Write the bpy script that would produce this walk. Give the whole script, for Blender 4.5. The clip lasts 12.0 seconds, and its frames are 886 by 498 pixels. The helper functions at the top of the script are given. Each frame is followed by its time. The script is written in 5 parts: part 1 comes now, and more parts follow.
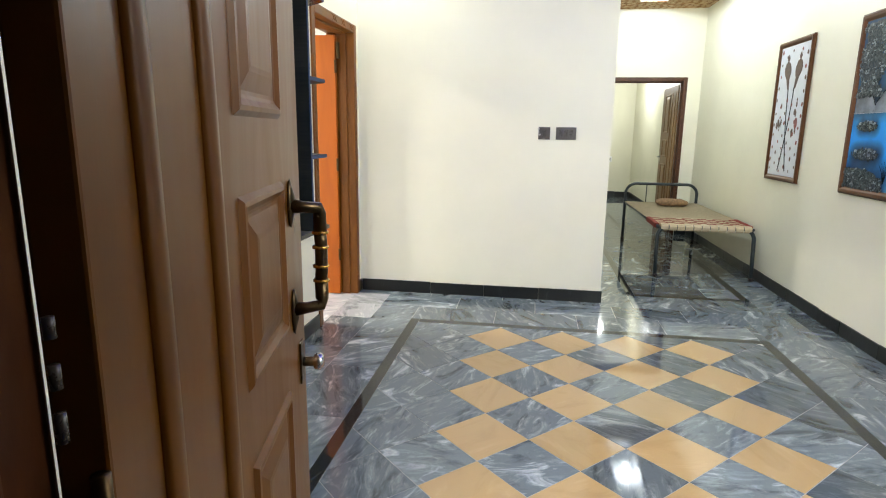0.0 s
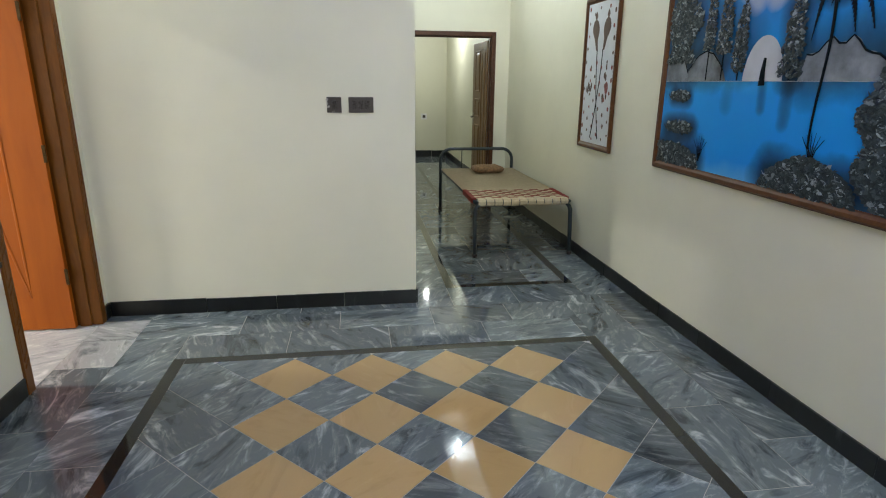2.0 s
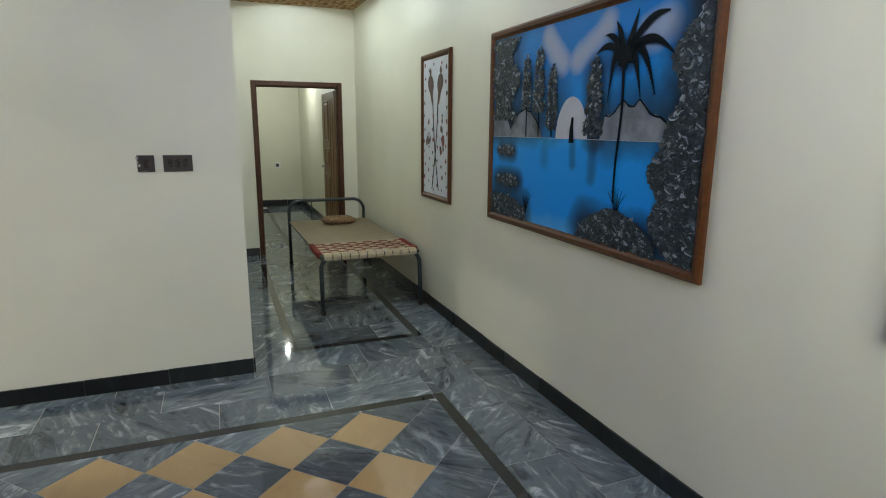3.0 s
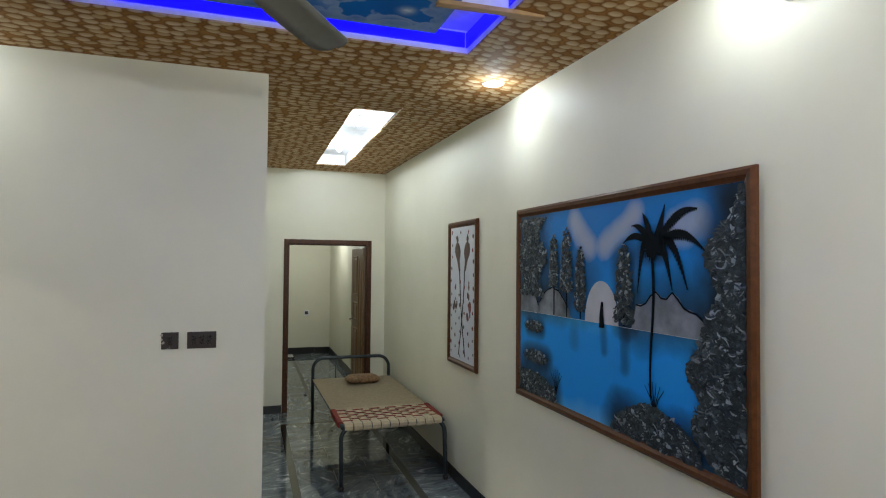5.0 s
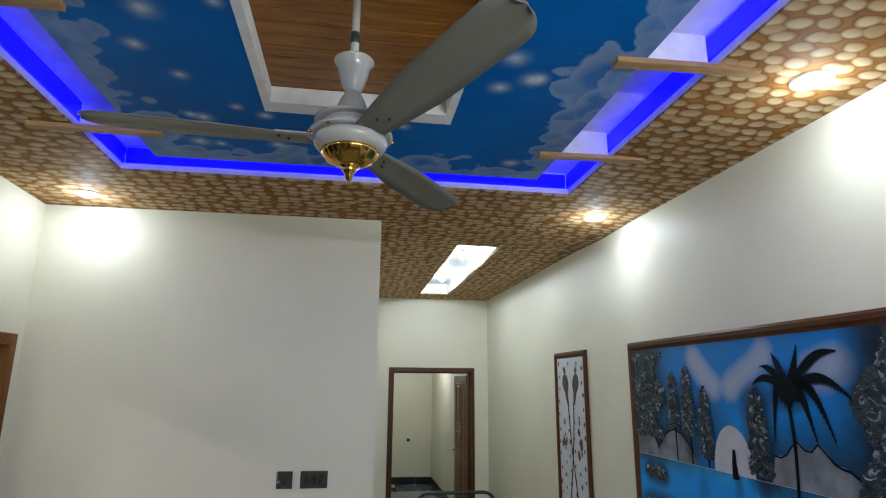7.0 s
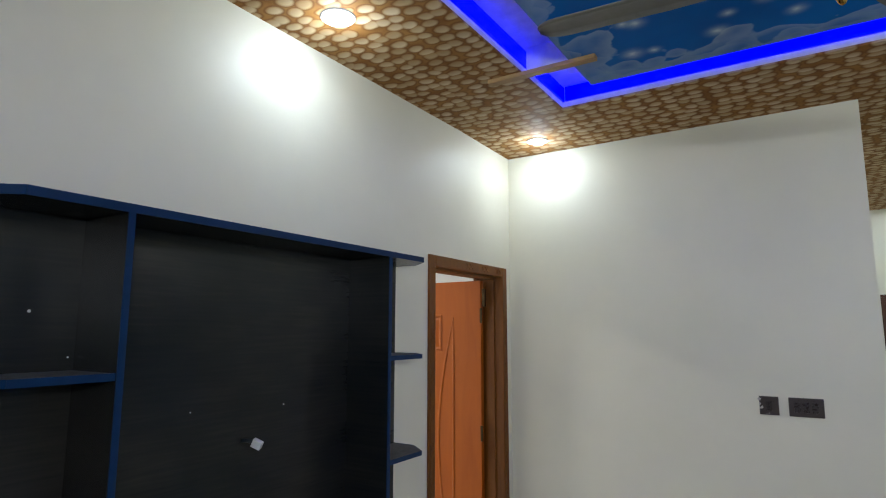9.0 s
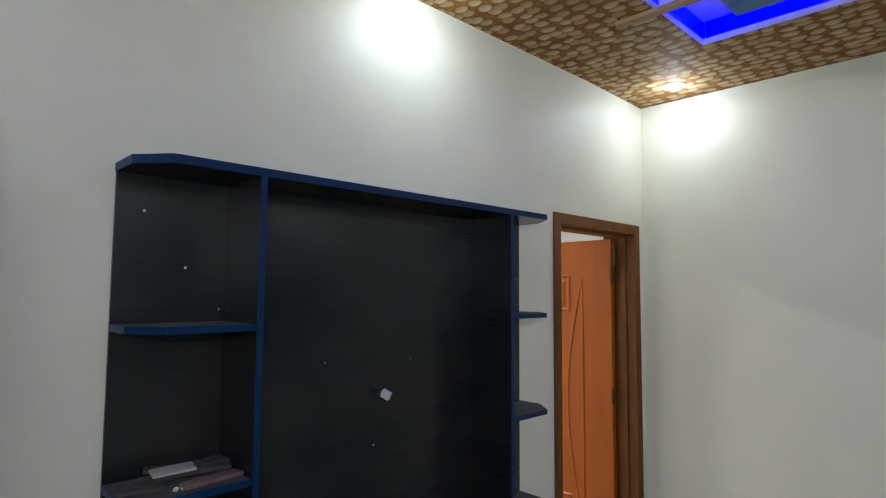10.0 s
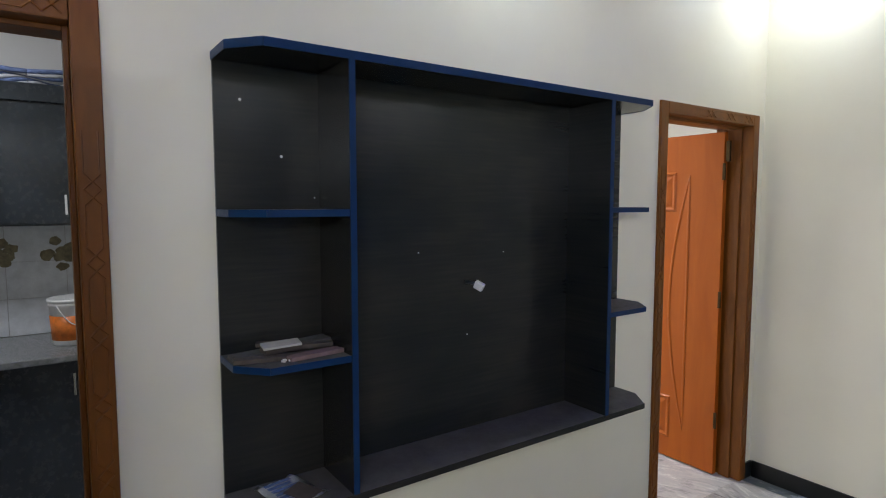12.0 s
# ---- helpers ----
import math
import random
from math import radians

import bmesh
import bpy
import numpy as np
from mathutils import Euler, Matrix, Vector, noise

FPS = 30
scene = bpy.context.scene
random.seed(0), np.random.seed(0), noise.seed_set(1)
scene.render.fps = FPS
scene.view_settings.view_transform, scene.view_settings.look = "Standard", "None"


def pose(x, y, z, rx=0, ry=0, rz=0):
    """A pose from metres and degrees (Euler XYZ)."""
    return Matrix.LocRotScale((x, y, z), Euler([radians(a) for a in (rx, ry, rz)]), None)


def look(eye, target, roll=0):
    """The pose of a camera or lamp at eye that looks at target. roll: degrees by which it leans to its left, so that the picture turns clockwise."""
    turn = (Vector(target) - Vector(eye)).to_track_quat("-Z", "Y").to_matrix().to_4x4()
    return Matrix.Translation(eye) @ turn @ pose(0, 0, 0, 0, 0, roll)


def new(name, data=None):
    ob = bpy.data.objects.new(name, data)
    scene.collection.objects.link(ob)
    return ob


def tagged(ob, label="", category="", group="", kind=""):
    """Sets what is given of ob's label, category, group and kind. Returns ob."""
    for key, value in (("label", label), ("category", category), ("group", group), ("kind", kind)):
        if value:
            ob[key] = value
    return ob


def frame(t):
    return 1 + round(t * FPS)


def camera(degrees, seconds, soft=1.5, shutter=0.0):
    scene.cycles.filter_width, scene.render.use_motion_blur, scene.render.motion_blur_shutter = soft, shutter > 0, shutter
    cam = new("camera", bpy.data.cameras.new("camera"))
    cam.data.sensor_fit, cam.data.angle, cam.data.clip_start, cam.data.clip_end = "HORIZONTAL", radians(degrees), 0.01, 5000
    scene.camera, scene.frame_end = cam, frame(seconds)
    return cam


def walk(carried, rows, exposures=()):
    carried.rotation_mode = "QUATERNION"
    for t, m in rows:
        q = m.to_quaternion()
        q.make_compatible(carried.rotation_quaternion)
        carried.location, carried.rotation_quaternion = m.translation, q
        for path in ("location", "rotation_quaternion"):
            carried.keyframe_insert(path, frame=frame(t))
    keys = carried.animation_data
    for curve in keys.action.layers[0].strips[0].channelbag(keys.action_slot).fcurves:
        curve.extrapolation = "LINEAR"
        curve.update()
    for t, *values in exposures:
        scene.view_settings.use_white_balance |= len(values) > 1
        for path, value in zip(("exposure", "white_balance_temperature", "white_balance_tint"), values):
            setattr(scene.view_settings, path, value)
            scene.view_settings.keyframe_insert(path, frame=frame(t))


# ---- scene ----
cam = camera(75.2, 12.0, soft=1.1)
PATH = [
    (0, (0.428, 0.155, 1.381), (0.126, 2.09, 0.979), 0.8),
    (0.5, (0.346, 0.403, 1.394), (0.126, 2.349, 0.988), 0.6),
    (1, (0.455, 0.752, 1.395), (0.313, 2.679, 0.878), 0.4),
    (1.5, (0.581, 0.871, 1.505), (0.57, 2.794, 0.953), 0.2),
    (2, (0.629, 1.057, 1.518), (0.912, 2.957, 0.961), 0.5),
    (2.5, (0.804, 1.146, 1.554), (1.437, 2.977, 1.057), 0.4),
    (2.7, (0.866, 1.136, 1.569), (1.579, 2.947, 1.107), 0.5),
    (4.3, (0.876, 1.206, 1.725), (1.535, 3.088, 1.569), 0.9),
    (4.5, (0.906, 1.215, 1.765), (1.547, 3.107, 1.66), 0.6),
    (5, (0.923, 1.244, 1.823), (1.557, 3.14, 1.879), 0.5),
    (5.5, (0.933, 1.234, 1.892), (1.552, 3.124, 2.101), 0.4),
    (6, (0.919, 1.223, 1.928), (1.508, 3.102, 2.278), 0.5),
    (6.5, (0.895, 1.202, 1.945), (1.403, 3.086, 2.384), 0.4),
    (7, (0.859, 1.196, 1.931), (1.153, 3.121, 2.387), 0.4),
    (7.5, (0.791, 1.179, 1.9), (0.784, 3.134, 2.32), 0.5),
    (7.7, (0.757, 1.172, 1.892), (0.628, 3.128, 2.29), 0.3),
    (9.3, (0.726, 1.3, 1.769), (-0.493, 2.868, 2.004), 0.3),
    (9.5, (0.74, 1.313, 1.777), (-0.554, 2.824, 1.983), 0.5),
    (10, (0.741, 1.327, 1.761), (-0.688, 2.719, 1.907), 0.4),
    (10.5, (0.723, 1.328, 1.743), (-0.785, 2.64, 1.812), 0.3),
    (11, (0.718, 1.335, 1.735), (-0.839, 2.59, 1.717), 0.3),
    (11.5, (0.713, 1.35, 1.718), (-0.871, 2.567, 1.62), 0.2),
    (12, (0.715, 1.369, 1.682), (-0.924, 2.505, 1.524), 0.0),
]
EXPOSURES = [(0.0, 1.16, 6650, 9), (0.5, 0.88, 6600, 8), (1.0, 0.60, 6580, 7), (1.5, 0.40, 6600, 6), (2.0, 0.35, 6600, 6), (2.7, 0.09, 6520, 5), (4.5, -0.10, 6540, 9), (5.5, -0.24, 6500, 10), (6.5, -0.25, 6400, 10), (7.7, -0.20, 6320, 11), (9.5, -0.25, 6100, 11), (10.5, -0.21, 6160, 11), (11.5, -0.02, 6260, 12), (12.0, 0.09, 6360, 14)]
walk(cam, [(t, look(eye, target, roll)) for t, eye, target, roll in PATH], EXPOSURES)


# ---- light ----
world = bpy.data.worlds.new("world")
scene.world = world
world.use_nodes = True
world.node_tree.nodes["Background"].inputs["Color"].default_value = (0.5, 0.6, 0.8, 1)
world.node_tree.nodes["Background"].inputs["Strength"].default_value = 0.02

LAMP_WATTS, FILL_WATTS, BULB_WATTS = 2.8, 36.0, 13.0
COOL = (0.86, 1.0, 1.12)


def ceiling_lamp(x, y, z, watts, size=0.075, colour=COOL):
    """The light that a ceiling fitting gives, straight down from its glass."""
    data = bpy.data.lights.new("downlight_light", "AREA")
    data.shape, data.size, data.energy, data.color = "DISK", size, watts, colour
    data.spread = radians(170)
    ob = new("downlight_light", data)
    ob.location = (x, y, z)
    return ob


# ---- materials ----
MATS = {}


class Nodes:
    """Short ways to write a node material."""

    def __init__(self, name):
        self.mat = bpy.data.materials.new(name)
        self.mat.use_nodes = True
        self.tree = self.mat.node_tree
        self.bsdf = self.tree.nodes["Principled BSDF"]
        MATS[name] = self.mat

    def add(self, kind, **sets):
        n = self.tree.nodes.new(kind)
        for key, value in sets.items():
            setattr(n, key, value)
        return n

    def join(self, a, b):
        self.tree.links.new(a, b)

    def coords(self, scale=(1, 1, 1), kind="Object", shift=False, turn=(0, 0, 0)):
        tc = self.add("ShaderNodeTexCoord")
        mp = self.add("ShaderNodeMapping")
        mp.inputs["Scale"].default_value = scale
        mp.inputs["Rotation"].default_value = turn
        src = tc.outputs[kind]
        if shift:
            info = self.add("ShaderNodeObjectInfo")
            mul = self.add("ShaderNodeMath", operation="MULTIPLY")
            mul.inputs[1].default_value = 37.0
            self.join(info.outputs["Random"], mul.inputs[0])
            plus = self.add("ShaderNodeVectorMath", operation="ADD")
            self.join(src, plus.inputs[0])
            self.join(mul.outputs[0], plus.inputs[1])
            src = plus.outputs[0]
        self.join(src, mp.inputs["Vector"])
        return mp.outputs["Vector"]

    def noise(self, vec, scale, detail=4, rough=0.55, distort=0.0):
        n = self.add("ShaderNodeTexNoise")
        n.inputs["Scale"].default_value = scale
        n.inputs["Detail"].default_value = detail
        n.inputs["Roughness"].default_value = rough
        n.inputs["Distortion"].default_value = distort
        self.join(vec, n.inputs["Vector"])
        return n.outputs["Fac"]

    def ramp(self, fac, *stops):
        r = self.add("ShaderNodeValToRGB")
        e = r.color_ramp.elements
        while len(e) < len(stops):
            e.new(0.5)
        for k, (p, c) in zip(e, stops):
            k.position, k.color = p, (*c, 1) if len(c) == 3 else c
        self.join(fac, r.inputs[0])
        return r.outputs["Color"]

    def mix(self, fac, a, b, mode="MIX"):
        m = self.add("ShaderNodeMix", data_type="RGBA", blend_type=mode)
        for sock, v in ((m.inputs[0], fac), (m.inputs[6], a), (m.inputs[7], b)):
            if isinstance(v, (int, float)):
                sock.default_value = v
            elif isinstance(v, tuple):
                sock.default_value = (*v, 1)
            else:
                self.join(v, sock)
        return m.outputs[2]

    def maths(self, op, a, b=0.0, c=None):
        m = self.add("ShaderNodeMath", operation=op)
        for n, v in enumerate((a, b) if c is None else (a, b, c)):
            if isinstance(v, (int, float)):
                m.inputs[n].default_value = v
            else:
                self.join(v, m.inputs[n])
        return m.outputs[0]

    def bump(self, height, strength=0.2, distance=0.01):
        b = self.add("ShaderNodeBump")
        b.inputs["Strength"].default_value = strength
        b.inputs["Distance"].default_value = distance
        self.join(height, b.inputs["Height"])
        self.join(b.outputs["Normal"], self.bsdf.inputs["Normal"])

    def done(self, colour, rough=0.5, metal=0.0):
        for key, v in (("Base Color", colour), ("Roughness", rough), ("Metallic", metal)):
            sock = self.bsdf.inputs[key]
            if isinstance(v, (int, float)):
                sock.default_value = v
            elif isinstance(v, tuple):
                sock.default_value = (*v, 1)
            else:
                self.join(v, sock)
        return self.mat


def m_wall(name, base):
    n = Nodes(name)
    v = n.coords()
    big = n.noise(v, 1.3, 5, 0.6)
    fine = n.noise(v, 90, 4)
    dark = tuple(c * 0.93 for c in base)
    c = n.ramp(big, (0.3, dark), (0.65, base))
    n.bump(n.maths("ADD", n.maths("MULTIPLY", fine, 0.25), n.noise(v, 9, 3)), 0.12, 0.006)
    return n.done(c, n.ramp(fine, (0.3, (0.42,) * 3), (0.7, (0.58,) * 3)))


def m_marble(name, dark, mid, light, streak=0.5, tones=(0.52, 1.18), gloss=(0.025, 0.065)):
    n = Nodes(name)
    v = n.coords(shift=True)
    info = n.add("ShaderNodeObjectInfo")
    turn = n.add("ShaderNodeVectorRotate", rotation_type="Z_AXIS")
    n.join(v, turn.inputs["Vector"])
    n.join(n.maths("MULTIPLY", info.outputs["Random"], 3.1), turn.inputs["Angle"])
    st = n.add("ShaderNodeMapping")
    st.inputs["Scale"].default_value = (2.6, 7.5, 2.6)
    n.join(turn.outputs[0], st.inputs["Vector"])
    s = st.outputs[0]
    a = n.noise(s, 1.0, 9, 0.62, 1.2)
    b = n.noise(s, 1.7, 10, 0.68, 1.6)
    c = n.noise(turn.outputs[0], 60, 5, 0.7)
    veins = n.ramp(a, (0.34, dark), (0.47, mid), (0.58, mid), (0.72, light))
    lights = n.ramp(b, (0.50, (0, 0, 0)), (0.60, (0.25, 0.25, 0.25)), (0.74, (1, 1, 1)))
    col = n.mix(n.maths("MULTIPLY", lights, streak), veins, light)
    col = n.mix(n.maths("MULTIPLY", c, 0.35), col, dark)
    tone = n.ramp(info.outputs["Random"], (0.0, (tones[0],) * 3), (0.5, (0.94,) * 3), (1.0, (tones[1],) * 3))
    col = n.mix(1.0, col, tone, "MULTIPLY")
    n.bump(c, 0.02, 0.002)
    return n.done(col, n.ramp(b, (0.3, (gloss[0],) * 3), (0.8, (gloss[1],) * 3)))


def m_wood(name, a, b, grain=(2, 2, 2), scale=6.0, rough=0.42, coat=0.0, bump=0.05):
    n = Nodes(name)
    v = n.coords(grain, shift=True)
    f = n.noise(v, scale, 7, 0.6, 1.4)
    g = n.noise(v, scale * 6, 5, 0.7)
    col = n.mix(n.maths("MULTIPLY", g, 0.4), n.ramp(f, (0.3, a), (0.7, b)), a)
    n.bump(g, bump, 0.004)
    n.bsdf.inputs["Coat Weight"].default_value = coat
    n.bsdf.inputs["Specular IOR Level"].default_value = 0.3
    return n.done(col, n.ramp(f, (0.3, (rough - 0.06,) * 3), (0.7, (rough + 0.08,) * 3)))


def m_plain(name, base, rough=0.5, metal=0.0, vary=0.12, scale=14.0, bump=0.0):
    n = Nodes(name)
    v = n.coords(shift=True)
    f = n.noise(v, scale, 6, 0.6)
    g = n.noise(v, scale * 7, 4)
    lo, hi = tuple(c * (1 - vary) for c in base), tuple(min(1, c * (1 + vary)) for c in base)
    if bump:
        n.bump(g, bump, 0.003)
    return n.done(n.ramp(f, (0.3, lo), (0.7, hi)), n.ramp(g, (0.3, (max(0.03, rough - 0.06),) * 3), (0.7, (min(1, rough + 0.08),) * 3)), metal)


def m_glow(name, colour, strength):
    n = Nodes(name)
    n.bsdf.inputs["Emission Color"].default_value = (*colour, 1)
    n.bsdf.inputs["Emission Strength"].default_value = strength
    return n.done(colour, 0.4)


def m_pebble():
    n = Nodes("pebble_paper")
    v = n.coords((12.5, 16.5, 1.0))
    wob = n.add("ShaderNodeTexNoise")
    wob.inputs["Scale"].default_value = 0.5
    n.join(v, wob.inputs["Vector"])
    mixv = n.add("ShaderNodeVectorMath", operation="MULTIPLY_ADD")
    n.join(wob.outputs["Color"], mixv.inputs[0])
    mixv.inputs[1].default_value = (0.7, 0.7, 0.7)
    n.join(v, mixv.inputs[2])
    vor = n.add("ShaderNodeTexVoronoi", feature="F1", voronoi_dimensions="2D")
    vor.inputs["Scale"].default_value = 1.0
    vor.inputs["Randomness"].default_value = 0.55
    n.join(mixv.outputs[0], vor.inputs["Vector"])
    d = vor.outputs["Distance"]
    ground = n.ramp(n.noise(v, 0.6, 4), (0.35, (0.225, 0.098, 0.022)), (0.65, (0.335, 0.160, 0.043)))
    # each oval is palest to one side and runs out into the ground on the other
    away = n.add("ShaderNodeVectorMath", operation="SUBTRACT")
    n.join(mixv.outputs[0], away.inputs[0])
    n.join(vor.outputs["Position"], away.inputs[1])
    side = n.add("ShaderNodeSeparateXYZ")
    n.join(away.outputs[0], side.inputs[0])
    lit = n.maths("MINIMUM", n.maths("MAXIMUM", n.maths("ADD", n.maths("MULTIPLY", side.outputs[1], 0.9), 0.66), 0.0), 1.0)
    tint = n.ramp(vor.outputs["Color"], (0.2, (0.50, 0.36, 0.20)), (0.8, (0.68, 0.54, 0.35)))
    oval = n.ramp(d, (0.30, (1, 1, 1)), (0.53, (0, 0, 0)))
    col = n.mix(n.maths("MULTIPLY", oval, lit), ground, tint)
    rim = n.ramp(d, (0.40, (0, 0, 0)), (0.50, (1, 1, 1)), (0.62, (0, 0, 0)))
    col = n.mix(n.maths("MULTIPLY", rim, 0.55), col, (0.12, 0.042, 0.008))
    n.bump(d, -0.12, 0.006)
    n.bsdf.inputs["Specular IOR Level"].default_value = 0.08
    return n.done(col, 0.65)


m_wall("cream_paint", (0.80, 0.77, 0.625))
m_wall("white_paint", (0.82, 0.81, 0.78))
m_wall("far_paint", (0.74, 0.72, 0.57))
m_wood("dark_frame", (0.055, 0.018, 0.006), (0.100, 0.035, 0.011), (3, 3, 0.6), 5, 0.4)
m_marble("grey_marble", (0.042, 0.053, 0.060), (0.128, 0.157, 0.172), (0.62, 0.67, 0.69), 0.62, (0.62, 1.25))
m_marble("beige_tile", (0.42, 0.275, 0.125), (0.475, 0.32, 0.15), (0.54, 0.38, 0.19), 0.15, (0.86, 1.06))
m_marble("black_marble", (0.008, 0.009, 0.009), (0.013, 0.015, 0.015), (0.07, 0.075, 0.07), 0.10, (0.6, 1.1), (0.28, 0.40))
m_marble("band_marble", (0.010, 0.011, 0.011), (0.020, 0.022, 0.021), (0.05, 0.054, 0.05), 0.1)
m_marble("white_marble", (0.15, 0.16, 0.17), (0.42, 0.43, 0.44), (0.80, 0.80, 0.80), 0.75, (0.85, 1.1))
m_plain("grout", (0.38, 0.37, 0.35), 0.8)
m_pebble()
m_wood("frame_wood", (0.135, 0.044, 0.005), (0.235, 0.082, 0.010), (3, 3, 0.6), 5, 0.36, 0.0)
m_wood("orange_door", (0.34, 0.076, 0.004), (0.43, 0.108, 0.006), (3, 3, 0.4), 3, 0.38, 0.05, 0.02)
m_wood("brown_door", (0.082, 0.0265, 0.0016), (0.108, 0.037, 0.0024), (3, 3, 0.5), 3, 0.33, 0.0, 0.02)
m_wood("tan_door", (0.17, 0.088, 0.034), (0.27, 0.15, 0.062), (3, 3, 0.5), 5, 0.4)
n = Nodes("dark_laminate")
v = n.coords((1.0, 1.0, 1.5))
streak = n.coords((1.0, 3.0, 60.0))
cloud = n.maths("ADD", n.maths("MULTIPLY", n.noise(v, 2.2, 2, 0.5), 0.70), n.maths("MULTIPLY", n.noise(streak, 1.5, 3, 0.5), 0.30))
n.done(n.ramp(cloud, (0.32, (0.0085, 0.0120, 0.0135)), (0.5, (0.0165, 0.0180, 0.0170)), (0.68, (0.030, 0.0285, 0.0245))), n.ramp(n.noise(v, 5, 3), (0.3, (0.24,) * 3), (0.7, (0.27,) * 3)))
m_plain("kitchen_laminate", (0.026, 0.033, 0.040), 0.24, 0.0, 0.35, 5)
m_wood("plank_wood", (0.15, 0.047, 0.003), (0.44, 0.175, 0.016), (1, 9, 3), 3, 0.35, 0.2)
m_wood("batten_wood", (0.30, 0.17, 0.07), (0.52, 0.33, 0.16), (1.5, 9, 9), 4, 0.6)
m_plain("blue_edge", (0.002, 0.026, 0.084), 0.4)
m_plain("dark_metal", (0.035, 0.045, 0.05), 0.35, 0.3)
m_plain("old_brass", (0.060, 0.039, 0.018), 0.32, 0.9, 0.3)
m_plain("bright_brass", (0.62, 0.36, 0.08), 0.18, 1.0, 0.1)
m_plain("chrome", (0.55, 0.55, 0.55), 0.2, 1.0, 0.1)
m_plain("white_plastic", (0.78, 0.78, 0.76), 0.3)
m_plain("fan_white", (0.42, 0.42, 0.385), 0.14, 0.0, 0.05)
m_plain("fan_blade", (0.178, 0.172, 0.142), 0.42, 0.0, 0.08, 6)
m_plain("switch_brown", (0.052, 0.040, 0.035), 0.32)
m_plain("switch_key", (0.035, 0.027, 0.024), 0.28)
m_plain("broken_plastic", (0.42, 0.39, 0.36), 0.7, 0.0, 0.4, 60)
m_plain("paper", (0.72, 0.74, 0.78), 0.7)
m_plain("paper_ink", (0.10, 0.16, 0.34), 0.7)
m_plain("scrap_board", (0.075, 0.062, 0.052), 0.6, 0.0, 0.35, 20)
m_plain("scrap_pink", (0.21, 0.135, 0.125), 0.6, 0.0, 0.3, 20)
m_plain("scrap_pale", (0.45, 0.43, 0.40), 0.6)
m_plain("dust_grey", (0.085, 0.083, 0.080), 0.62, 0.0, 0.25, 9)
m_plain("counter_stone", (0.22, 0.23, 0.23), 0.25, 0.0, 0.3, 30)
m_plain("splash_tile", (0.62, 0.65, 0.67), 0.22)
m_plain("flower_brown", (0.15, 0.125, 0.065), 0.4, 0.0, 0.5, 40)
m_plain("orange_print", (0.75, 0.20, 0.03), 0.4, 0.0, 0.25, 25)
m_plain("blue_cloth", (0.16, 0.22, 0.42), 0.8, 0.0, 0.4, 30)
m_plain("webbing", (0.52, 0.43, 0.29), 0.8, 0.0, 0.15, 40, 0.3)
m_plain("webbing_red", (0.22, 0.035, 0.025), 0.8, 0.0, 0.2, 40, 0.3)
m_plain("pillow_print", (0.20, 0.115, 0.055), 0.85, 0.0, 0.6, 38, 0.2)
m_plain("gypsum", (0.76, 0.76, 0.76), 0.7)
m_glow("lamp_glass", (1.0, 1.0, 1.0), 22.0)
m_glow("bulb_glass", (0.88, 0.97, 1.0), 130.0)
m_glow("led_blue", (0.0022, 0.001, 1.0), 3.4)

MATS["dark_laminate"].node_tree.nodes["Principled BSDF"].inputs["Specular IOR Level"].default_value = 0.36
for key in ("blue_edge", "webbing", "webbing_red", "scrap_board", "dust_grey"):
    MATS[key].node_tree.nodes["Principled BSDF"].inputs["Specular IOR Level"].default_value = 0.2

MATS["brown_door"].node_tree.nodes["Principled BSDF"].inputs["Specular IOR Level"].default_value = 0.28

# ---- small builders ----


def box(bm, x0, x1, y0, y1, z0, z1):
    vs = [bm.verts.new(c) for c in ((x0, y0, z0), (x1, y0, z0), (x1, y1, z0), (x0, y1, z0), (x0, y0, z1), (x1, y0, z1), (x1, y1, z1), (x0, y1, z1))]
    for f in ((3, 2, 1, 0), (4, 5, 6, 7), (0, 1, 5, 4), (1, 2, 6, 5), (2, 3, 7, 6), (3, 0, 4, 7)):
        bm.faces.new([vs[k] for k in f])
    return vs


def slab(*sizes, bevel=0.0):
    """A bmesh of one box, its edges rounded off."""
    bm = bmesh.new()
    box(bm, *sizes)
    if bevel:
        bmesh.ops.bevel(bm, geom=bm.edges[:], offset=bevel, segments=2, affect="EDGES", profile=0.6)
    return bm


def prism(outline, z0, z1, bevel=0.0):
    """An outline in x and y, made solid from z0 to z1."""
    bm = bmesh.new()
    low = [bm.verts.new((x, y, z0)) for x, y in outline]
    top = [bm.verts.new((x, y, z1)) for x, y in outline]
    bm.faces.new(low[::-1])
    bm.faces.new(top)
    k = len(outline)
    for a in range(k):
        b = (a + 1) % k
        bm.faces.new((low[a], low[b], top[b], top[a]))
    if bevel:
        bmesh.ops.bevel(bm, geom=bm.edges[:], offset=bevel, segments=1, affect="EDGES")
    return bm


def part(name, bm, material, parent=None, label="", smooth=False):
    me = bpy.data.meshes.new(name)
    bmesh.ops.recalc_face_normals(bm, faces=bm.faces[:])
    bm.to_mesh(me)
    bm.free()
    for p in me.polygons:
        p.use_smooth = smooth
    me.materials.append(MATS[material])
    ob = new(name, me)
    if parent is not None:
        ob.parent = parent
    if label:
        ob["label"] = label
    return ob


def structure(name, bm, material, label, category):
    return tagged(part(name, bm, material), label, category, kind="structure")


def thing(name, m, label, category, group=""):
    ob = new(name)
    ob.empty_display_size = 0.1
    ob.matrix_basis = m
    return tagged(ob, label, category, group)


